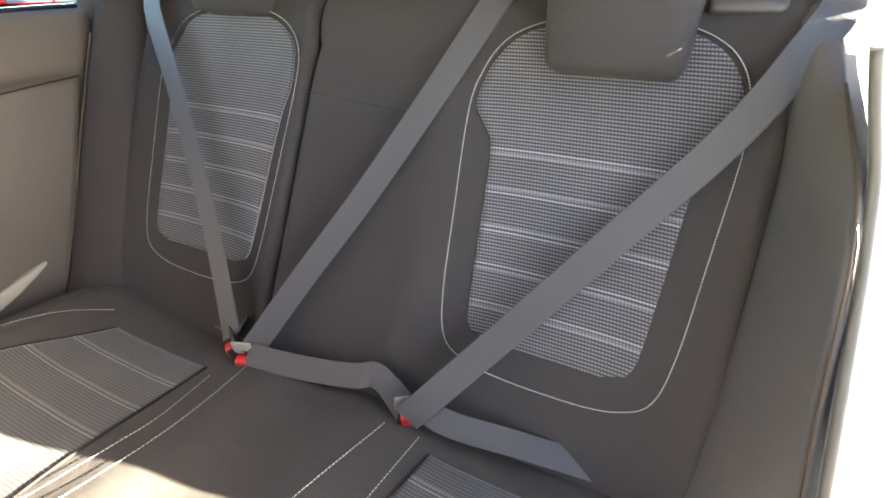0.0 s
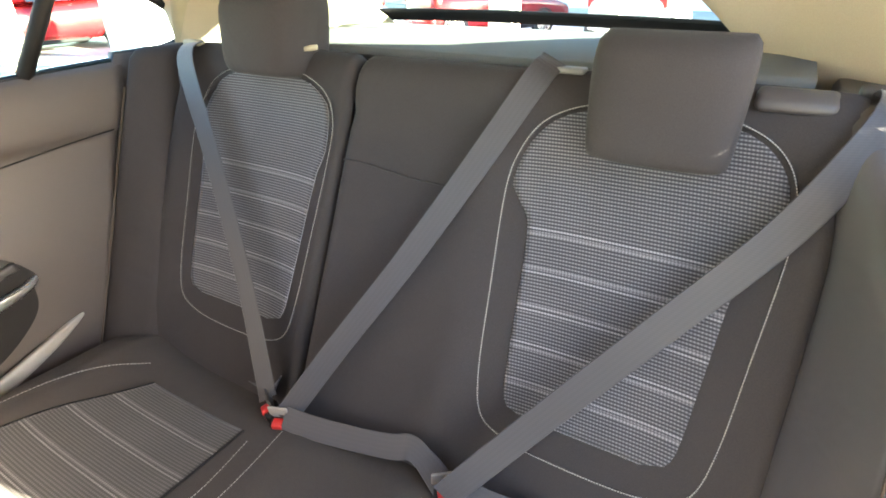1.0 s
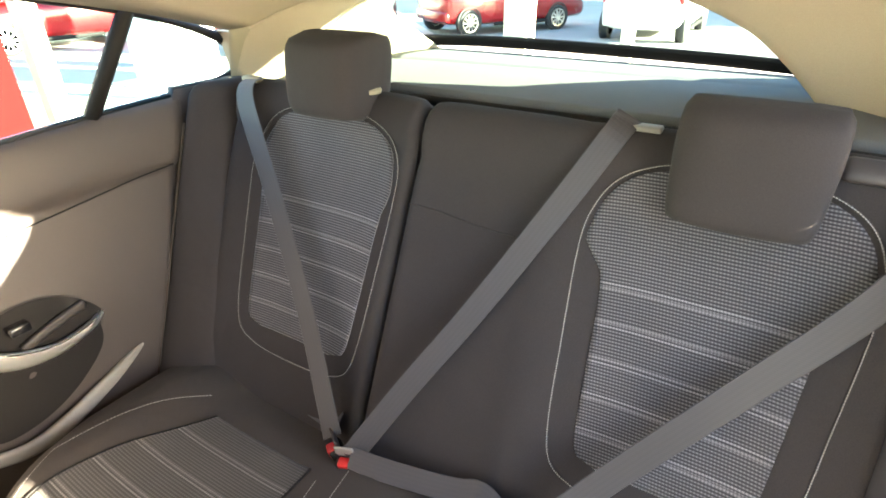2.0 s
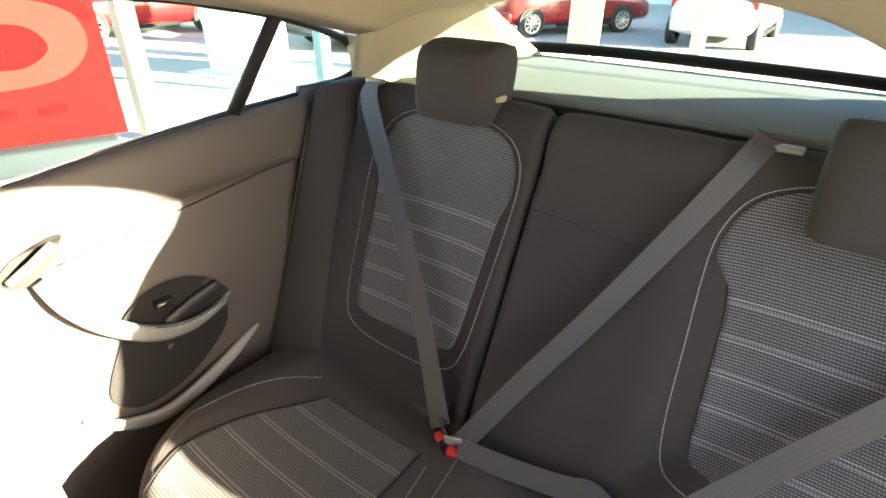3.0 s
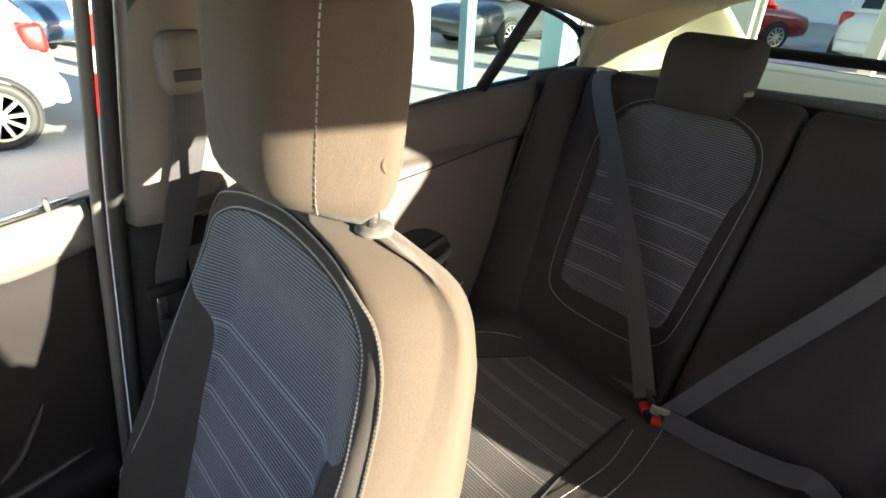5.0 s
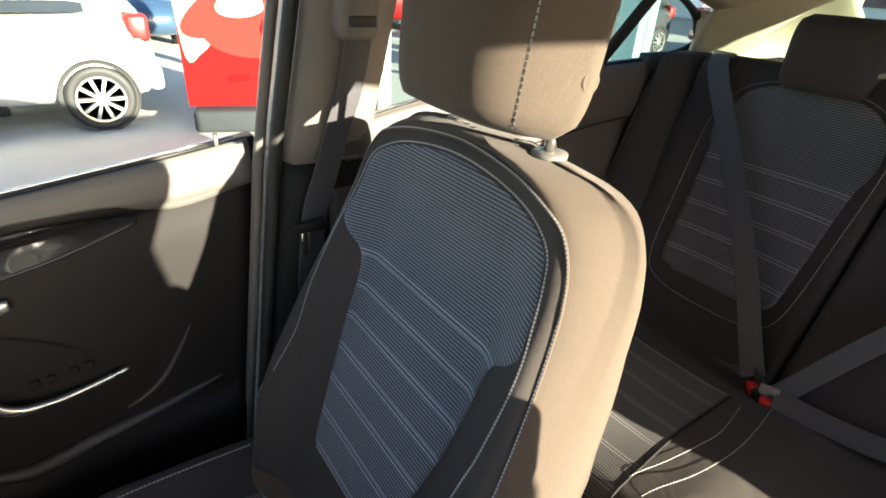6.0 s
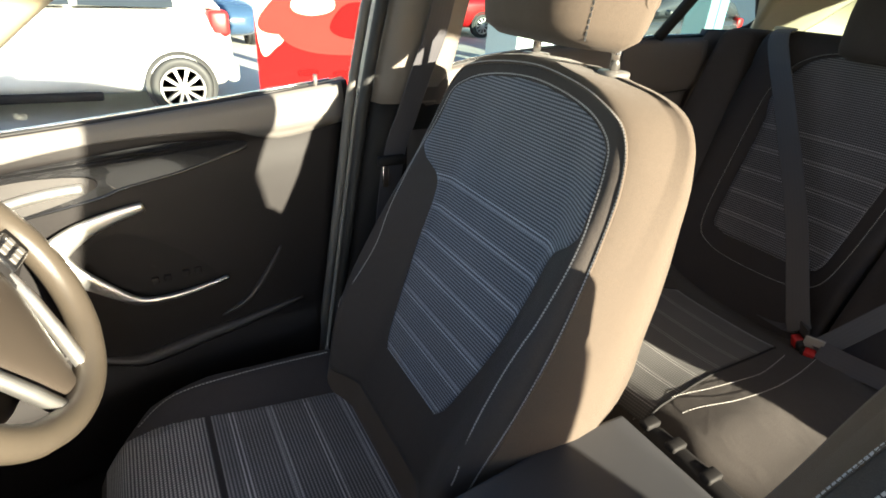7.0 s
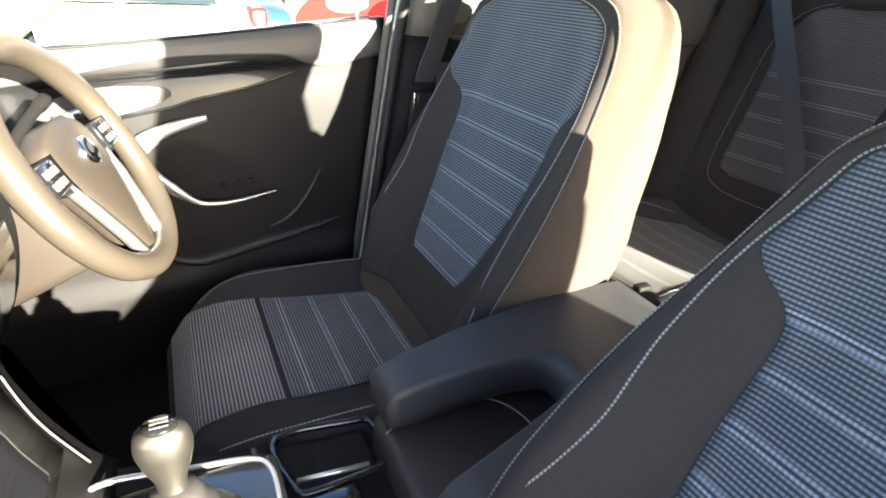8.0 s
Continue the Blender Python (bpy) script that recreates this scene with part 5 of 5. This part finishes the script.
for cx in (-0.47, -0.30):
    m = pose(cx, -1.405, 0.825, 65, 0, 0)
    part("gauge_ring", moved(tube([(0.065 * math.cos(a), 0.065 * math.sin(a), 0) for a in (math.tau * q / 32 for q in range(32))], 0.006, 8, closed=True), m), CHROME, dash, "chrome ring of an instrument")
    part("gauge_face", moved(loft([[(r * math.cos(a), r * math.sin(a), z) for a in (math.tau * q / 32 for q in range(32))] for r, z in ((0.064, -0.004), (0.002, -0.006))]), m), GLOSS, dash, "dark instrument face")
part("stalk", tube(smooth_line([(-0.42, -1.30, 0.80), (-0.52, -1.285, 0.825), (-0.585, -1.27, 0.84)], 5), [0.008] * 8 + [0.010] * 3, 8), BLACK, dash, "control stalk")
STACK = [(-1.215, 0.545), (-1.236, 0.572), (-1.259, 0.621), (-1.271, 0.657), (-1.279, 0.695), (-1.268, 0.725), (-1.248, 0.772), (-1.238, 0.824), (-1.245, 0.862), (-1.275, 0.882)]
face = [Vector((0, y, z)) for y, z in STACK]
rings = []
for x, inset in ((-0.149, 0.008), (-0.1475, 0.003), (-0.143, 0.0), (0.143, 0.0), (0.1475, 0.003), (0.149, 0.008)):
    rings.append([(x, p.y - inset, p.z - inset * 0.4) for p in smooth_line(face, 3)] + [(x, -1.45, 0.87), (x, -1.45, 0.53)])
part("console_panel", loft(rings), BLACK, dash, "dark centre stack flowing into the console")
part("stack_insert", sheet(lambda u, v: (u * 0.118, table([(z, y) for y, z in STACK], v) + 0.001, v), steps(-1, 1, 5), steps(0.60, 0.86, 24), 0.003, (0, -1, 0)), GLOSS, dash, "gloss black face of the centre stack")
part("stack_trim", tube(smooth_line([(-0.1215, y + 0.003, z) for y, z in STACK[1:5]], 4), 0.0012, 6), SILVER, dash, "fine bright edge of the centre stack")
part("knee_panel", rbox(-0.70, -0.16, -1.84, -1.76, 0.30, 0.58, 0.03), BLACK, dash, "dark panel under the steering column")

# ---- steering wheel ----
wheel = thing("steering_wheel", None, "leather steering wheel with silver lower spokes", "steering wheel")
W_TILT, W_YAW = 0.476, -0.19
W_N = Vector((-math.sin(W_YAW) * math.cos(W_TILT), math.cos(W_YAW) * math.cos(W_TILT), math.sin(W_TILT)))
W_X = Vector((math.cos(W_YAW), math.sin(W_YAW), 0))
W_AT = Matrix.Translation((-0.490, -1.238, 0.766)) @ Matrix((W_X, W_X.cross(W_N), W_N)).transposed().to_4x4()
R = 0.165
rim = [(R * math.cos(a), R * math.sin(a) * (1.0 if math.sin(a) > -0.8 else 0.985), 0.012) for a in (math.tau * q / 64 for q in range(64))]
part("rim", moved(tube(rim, 0.0200, 14, closed=True), W_AT), LEATHER, wheel, "grey-brown leather rim")
PAD_W = [(-0.150, 0.012), (-0.13, 0.026), (-0.09, 0.042), (-0.04, 0.062), (0.0, 0.076), (0.03, 0.078), (0.052, 0.060), (0.064, 0.03)]
hub = []
for k, y in enumerate(steps(-0.150, 0.064, 22)):
    w = table(PAD_W, y)
    lift = 0.026 - 0.012 * (y / 0.15) ** 2
    hub.append([(w * math.cos(a), y, (-0.03 if math.sin(a) < 0 else lift) * abs(math.sin(a)) ** 0.5 if abs(math.sin(a)) > 1e-6 else 0.0) for a in (math.tau * q / 28 for q in range(28))])
part("hub", moved(loft(hub), W_AT), PAD, wheel, "smooth taupe horn pad")
part("badge", moved(loft([[(r * math.cos(a), r * math.sin(a) + 0.012, z) for a in (math.tau * q / 24 for q in range(24))] for r, z in ((0.021, 0.022), (0.021, 0.030), (0.016, 0.032), (0.002, 0.031))]), W_AT), CHROME, wheel, "round chrome badge")
for s in (-1, 1):
    part("spoke", moved(loft([[(s * x, y + dy, z + dz) for dy, dz in ((-h, -0.008), (-h, 0.006), (h, 0.008), (h, -0.008))] for x, y, z, h in ((0.055, 0.005, 0.008, 0.030), (0.11, 0.012, 0.010, 0.022), (0.170, 0.016, 0.012, 0.018))]), W_AT), BLACK, wheel, "side spoke")
    part("switch_pad", moved(rbox(min(s * 0.085, s * 0.135), max(s * 0.085, s * 0.135), -0.008, 0.034, 0.012, 0.021, 0.005), W_AT), GLOSS, wheel, "switch pad")
    for k in range(6):
        part("switch_button", moved(rbox(s * (0.098 + 0.013 * (k % 3)) - 0.0045, s * (0.098 + 0.013 * (k % 3)) + 0.0045, -0.001 + 0.016 * (k // 3), 0.009 + 0.016 * (k // 3), 0.020, 0.0235, 0.001), W_AT), SILL, wheel, smooth=False)
    part("lower_spoke", moved(loft([[(s * x + dx, y, z + dz) for dx, dz in ((-h, -0.006), (-h * 0.7, 0.006), (h * 0.7, 0.006), (h, -0.006))] for x, y, z, h in ((0.083, -0.005, 0.010, 0.006), (0.073, -0.045, 0.014, 0.009), (0.056, -0.10, 0.015, 0.010), (0.036, -0.168, 0.013, 0.011))]), W_AT), SILVER, wheel, "satin silver lower spoke")
part("column", moved(rbox(-0.056, 0.056, -0.125, 0.05, -0.20, -0.03, 0.02), W_AT), PAD, wheel, "steering column shroud")

# ---- outside: forecourt, parked cars, sign, canopy posts, building ----
GROUND = -0.12
bm = bmesh.new()
bmesh.ops.create_grid(bm, x_segments=4, y_segments=4, size=400)
bmesh.ops.translate(bm, verts=bm.verts, vec=(0, 0, GROUND))
tagged(part("ground", bm, TARMAC), "pale grey concrete forecourt", "ground", kind="structure")


def rim_bm(r, n):
    bm = bmesh.new()
    for k in range(n):
        a = math.tau * k / n
        c, s = math.cos(a), math.sin(a)
        pts = [(0.04, -0.015), (r * 0.94, -0.020), (r * 0.94, 0.020), (0.04, 0.015)]
        lo = [bm.verts.new((-0.01, p * c - q * s, p * s + q * c)) for p, q in pts]
        hi = [bm.verts.new((0.025 if p < 0.1 else 0.015, p * c - q * s * 0.7, p * s + q * c * 0.7)) for p, q in pts]
        bm.faces.new(hi)
        for i in range(4):
            bm.faces.new((lo[i], lo[(i + 1) % 4], hi[(i + 1) % 4], hi[i]))
    ring = lambda rr, x: [(x, rr * math.cos(t), rr * math.sin(t)) for t in (math.tau * q / 36 for q in range(36))]
    add(bm, loft([ring(r * 0.90, 0.0), ring(r * 0.92, 0.02), ring(r, 0.022), ring(r, -0.08), ring(r * 0.9, -0.08)], cap=False))
    add(bm, loft([ring(0.055, -0.01), ring(0.055, 0.028), ring(0.03, 0.034)]))
    return bm


def road_wheel(parent, x, y, s, r=0.285, spokes=10):
    """A tyre and its alloy rim; s is the side that it faces."""
    ring = lambda rr, d: [(x + s * d, y + rr * math.cos(t), r + rr * math.sin(t)) for t in (math.tau * q / 40 for q in range(40))]
    w = part("wheel", loft([ring(r * 0.70, -0.18), ring(r * 0.98, -0.18), ring(r, -0.16), ring(r, -0.03), ring(r * 0.97, -0.008), ring(r * 0.83, 0.004), ring(r * 0.70, -0.01)], cap=False), RUBBER, parent, "black tyre on an alloy rim")
    part("rim", moved(rim_bm(r * 0.70, spokes), Matrix.Translation((x, y, r)) @ Matrix.Diagonal((s, 1, 1, 1))), SILVER, w, "silver alloy rim", smooth=False)
    part("brake", loft([[(x - s * 0.009, y + rr * math.cos(t), r + rr * math.sin(t)) for t in (math.tau * q / 24 for q in range(24))] for rr in (r * 0.69, 0.01)]), SILL, w)


def parked_car(name, x, y, turn, paint, label, long=4.1, high=1.48, wide=0.86, axles=(0.53, 3.05), size=0.88):
    """A hatchback with its tail at y = 0 and its nose at y = -long, before it is set in place."""
    t = thing(name, None, label, "car", "parked cars")
    L = long
    body = [(0.0, 0.45, 0.72, 0.60), (-0.03, 0.30, 0.93, 0.74), (-0.12, 0.24, 1.00, 0.80), (-0.45, 0.20, 1.00, 0.845), (-1.2, 0.19, 0.965, wide), (-2.2, 0.19, 0.94, wide), (-2.9, 0.20, 0.90, 0.85), (-3.5, 0.22, 0.82, 0.83), (-3.9, 0.24, 0.72, 0.76), (-4.04, 0.30, 0.62, 0.66), (-4.1, 0.40, 0.55, 0.50)]
    rings = []
    for yy, zb, zt, w in body:
        yy *= L / 4.1
        ring = []
        for q in range(36):
            a = math.tau * q / 36
            c, s = math.cos(a), math.sin(a)
            px = w * math.copysign(abs(c) ** 0.38, c)
            pz = (zb + zt) / 2 + (zt - zb) / 2 * math.copysign(abs(s) ** 0.55, s)
            ring.append((px, yy, pz))
        rings.append(ring)
    part("body", loft(rings), paint, t)
    cabin = [(-0.10, 0.96, 1.02, 0.66), (-0.32, 0.94, high - 0.16, 0.66), (-0.62, 0.94, high - 0.03, 0.64), (-1.3, 0.93, high, 0.64), (-1.95, 0.92, high - 0.04, 0.62), (-2.5, 0.90, high - 0.24, 0.62), (-3.05, 0.86, 0.92, 0.64)]
    rings, glass = [], []
    for yy, zb, zt, w in cabin:
        yy *= L / 4.1
        ring = []
        for q in range(28):
            a = math.tau * q / 28
            c, s = math.cos(a), math.sin(a)
            k = 1.12 if s < 0 else 1.12 - 0.16 * s
            ring.append((w * k * math.copysign(abs(c) ** 0.45, c), yy, (zb + zt) / 2 + (zt - zb) / 2 * math.copysign(abs(s) ** 0.6, s)))
        rings.append(ring)
    part("cabin", loft(rings), paint, t)
    for s in (-1, 1):
        for a, b, za, zb in ((-0.50, -1.25, 0.06, 0.07), (-1.31, -2.15, 0.07, 0.10)):
            part("window", loft([[(s * (0.735 - 0.16 * k) * 1.0, yy, lerp(0.985, high - zc, k)) for k in (0.0, 0.33, 0.66, 1.0)] for yy, zc in ((a * L / 4.1, za), ((a + b) / 2 * L / 4.1, 0.05), (b * L / 4.1, zb + 0.03))], cap=False, closed=False), DARK_GLASS, t, "dark side glass")
        part("tail_lamp", rbox(min(s * 0.60, s * 0.80), max(s * 0.60, s * 0.80), -0.22, -0.03, 0.74, 0.98, 0.04), RED, t, "red tail lamp")
        for k, ax in enumerate(axles):
            road_wheel(t, s * (wide + 0.012), -ax * L / 4.1, s)
            # no cut in the body: a dark ring paints the shaded arch gap
            arch = loft([[(s * d, -ax * L / 4.1 + rr * math.cos(q), 0.305 + rr * math.sin(q)) for q in (math.tau * k / 36 for k in range(36))] for rr, d in ((0.318, wide - 0.10), (0.318, wide + 0.003), (0.314, wide + 0.004), (0.310, wide + 0.001), (0.28, wide + 0.001))], cap=False)
            part("wheel_arch", arch, RUBBER, t, "dark ring for the shaded wheel arch gap")
        part("side_skirt", rbox(min(s * 0.80, s * (wide - 0.005)), max(s * 0.80, s * (wide - 0.005)), -2.85 * L / 4.1, -1.2 * L / 4.1, 0.19, 0.27, 0.02), BLACK, t, "dark sill")
        part("mirror", rbox(min(s * 0.86, s * 1.0), max(s * 0.86, s * 1.0), -2.62 * L / 4.1, -2.50 * L / 4.1, 0.97, 1.09, 0.03), paint, t, "door mirror")
    part("rear_window", loft([[(xx, lerp(-0.13, -0.33, k) * L / 4.1 + 0.03 - 0.02, lerp(1.04, high - 0.16, k) + 0.012) for xx in (-0.55, 0, 0.55)] for k in (0, 0.5, 1)], cap=False, closed=False), DARK_GLASS, t, "dark rear window")
    part("bumper", rbox(-0.74, 0.74, -0.10, 0.035, 0.30, 0.52, 0.05), paint, t, "rear bumper")
    m = pose(x, y, GROUND, 0, 0, turn) @ Matrix.Diagonal((size, size, size, 1))
    t.matrix_world = m
    return t


parked_car("parked_car", -5.67, -0.185, 0, WHITE_CAR, "white hatchback parked beside the open car")
parked_car("parked_car", -12.3, 0.15, 90, BLUE_CAR, "dark blue car parked beyond the forecourt")
parked_car("parked_car", -7.2, 9.2, 0, GREY_CAR, "dark grey car parked behind the canopy posts")
parked_car("parked_car", -2.0, 10.2, 180, WHITE_CAR, "white car parked behind the rear window")
parked_car("parked_car", -6.0, 9.6, 150, RED_CAR, "red car parked behind the rear window")
parked_car("parked_car", -11.5, 6.6, 0, RED_CAR, "red car standing in the far bay")

# red advertising board on a dark foot
sign = thing("advertising_board", None, "red printed advertising board on a dark grey foot", "sign")
part("board", rbox(-4.235, -4.20, -0.15, 1.30, 0.19, 2.15, 0.006), RED_SIGN, sign, smooth=False)
part("foot", rbox(-4.36, -4.06, -0.11, 1.22, 0.0, 0.18, 0.03), FOOT, sign, "dark grey moulded foot")


def print_shape(pts, lift, material, label):
    """A printed area on the board, given by its outline in (y, z)."""
    line = smooth2(pts)
    cy, cz = sum(p[0] for p in line) / len(line), sum(p[1] for p in line) / len(line)
    part("printed_shape", loft([[(-4.2 + lift, lerp(cy, y, k), lerp(cz, z, k)) for y, z in line] for k in (1.0, 0.03)], cap=False), material, sign, label)


print_shape([(-0.13, 0.66), (0.02, 0.62), (0.18, 0.80), (0.40, 0.95), (0.42, 1.5), (0.30, 2.0), (-0.12, 2.05)], 0.003, SIGN_PALE, "pale printed corner")
print_shape([(0.16, 0.98), (0.30, 1.06), (0.46, 1.05), (0.50, 0.94), (0.34, 0.88), (0.18, 0.90)], 0.010, SIGN_PALE, "pale printed headlight")
print_shape([(0.46, 0.80), (0.60, 0.98), (0.86, 0.98), (0.96, 0.84), (0.80, 0.72), (0.56, 0.72)], 0.008, PRINT_DARK, "dark red printed grille")
print_shape([(0.78, 1.42), (0.88, 1.50), (1.02, 1.48), (1.08, 1.34), (0.98, 1.26), (0.84, 1.30)], 0.010, SIGN_PALE, "pale printed highlight on the bonnet")
print_shape([(0.42, 1.36), (0.58, 1.56), (0.72, 1.50), (0.66, 1.30), (0.50, 1.26)], 0.009, PRINT_DARK, "dark red printed shading")
print_shape([(-0.10, 0.86), (0.10, 1.04), (0.30, 0.98), (0.36, 0.80), (0.10, 0.72), (-0.10, 0.74)], 0.004, PRINT_ORANGE, "orange red printed bumper")
print_shape([(0.05, 0.95), (0.30, 1.22), (0.75, 1.26), (1.10, 1.12), (1.20, 0.85), (0.95, 0.62), (0.35, 0.58), (0.05, 0.70)], 0.005, PRINT_ORANGE, "bright red printed car body")
print_shape([(0.62, 1.20), (0.95, 1.24), (1.22, 1.12), (1.26, 1.00), (1.02, 1.12)], 0.007, PRINT_DARK, "dark red printed window line")
for k in range(3):
    print_shape([(0.20 + 0.3 * k, 0.44), (0.34 + 0.3 * k, 0.45), (0.34 + 0.3 * k, 0.40), (0.20 + 0.3 * k, 0.39)], 0.009, PRINT_DARK, "bar of unreadable print")

# canopy posts
for x, y, w, m in ((-4.5, 1.62, 0.14, SIGN_PALE), (-4.45, 3.58, 0.13, TEAL), (-4.6, 5.45, 0.34, TEAL), (-6.4, 4.0, 0.75, WHITE_WALL), (-1.55, 7.6, 0.16, SIGN_PALE), (-3.0, 7.2, 0.35, SIGN_PALE)):
    p = thing("canopy_post", None, "pale painted steel canopy post on the forecourt", "post", "canopy posts")
    part("shaft", rbox(x - w / 2, x + w / 2, y - w / 2, y + w / 2, 0.0, 3.4, 0.01), m, p, smooth=False)
    part("web", rbox(x + w / 2, x + w / 2 + 0.012, y - 0.012, y + 0.012, 0.0, 3.4, 0.002), m, p, smooth=False)
    part("foot_plate", rbox(x - w * 0.8, x + w * 0.8, y - w * 0.8, y + w * 0.8, 0.0, 0.02, 0.004), m, p, smooth=False)

# showroom
hall = thing("showroom", None, "white showroom building with large dark windows", "building")
part("wall", rbox(-16.3, -16.0, -14, 24, 0.0, 4.6, 0.02), WHITE_WALL, hall, smooth=False)
part("fascia", rbox(-16.0, -15.7, -14, 24, 3.3, 4.4, 0.02), TEAL, hall, smooth=False)
for k in range(9):
    y = -12 + 4 * k
    w = part("window", rbox(-16.0, -15.94, y, y + 3.2, 0.35, 3.0, 0.01), SHADOW_IN, hall, "large dark showroom window", smooth=False)
    for dy in (0.0, 1.06, 2.12, 3.16):
        part("mullion", rbox(-15.94, -15.88, y + dy, y + dy + 0.06, 0.35, 3.0, 0.005), WHITE_WALL, w, smooth=False)
back = thing("workshop", None, "pale workshop building across the yard", "building")
part("wall", rbox(-16, 20, 20.0, 20.4, 0.0, 5.5, 0.02), WHITE_WALL, back, smooth=False)
for k in range(7):
    x = -13 + 4.4 * k
    w = part("window", rbox(x, x + 3.0, 19.94, 20.0, 0.9, 3.4, 0.01), SHADOW_IN, back, "wide dark workshop window", smooth=False)
    for dx in (0.0, 1.0, 2.0, 2.95):
        part("mullion", rbox(x + dx, x + dx + 0.05, 19.9, 19.94, 0.9, 3.4, 0.005), WHITE_WALL, w, smooth=False)

for ob in list(scene.objects):
    if ob.parent is None and ob.name.split(".")[0] in ("advertising_board", "canopy_post", "showroom", "workshop"):
        ob.location.z = GROUND
turn_at = Vector((-4.2, 1.3, 0))
sign.matrix_basis = Matrix.Translation(turn_at + Vector((0, 0, GROUND))) @ Matrix.Rotation(radians(-20), 4, "Z") @ Matrix.Translation(-turn_at)

# the car's own door mirror, outside the driver's window
mirror = thing("door_mirror", None, "dark door mirror outside the driver's window", "mirror")
rings = []
for t in steps(0, 1, 10):
    k = math.sin(math.pi * (0.12 + 0.80 * t)) ** 0.5
    rings.append([(-0.975 + 0.095 * k * math.copysign(abs(math.cos(a)) ** 0.7, math.cos(a)), -1.32 - 0.09 * t, 0.915 + 0.062 * k * math.copysign(abs(math.sin(a)) ** 0.7, math.sin(a))) for a in (math.tau * q / 28 for q in range(28))])
part("housing", loft(rings), GREY_CAR, mirror)
part("glass", loft([[(-0.975 + r * 0.072 * math.copysign(abs(math.cos(a)) ** 0.7, math.cos(a)), -1.316, 0.915 + r * 0.046 * math.copysign(abs(math.sin(a)) ** 0.7, math.sin(a))) for a in (math.tau * q / 28 for q in range(28))] for r in (1.0, 0.02)], cap=False), CHROME, mirror, "mirror glass")
part("arm", tube([(-0.89, -1.37, 0.90), (-0.79, -1.40, 0.865)], 0.022, 10), GREY_CAR, mirror, "mirror arm")
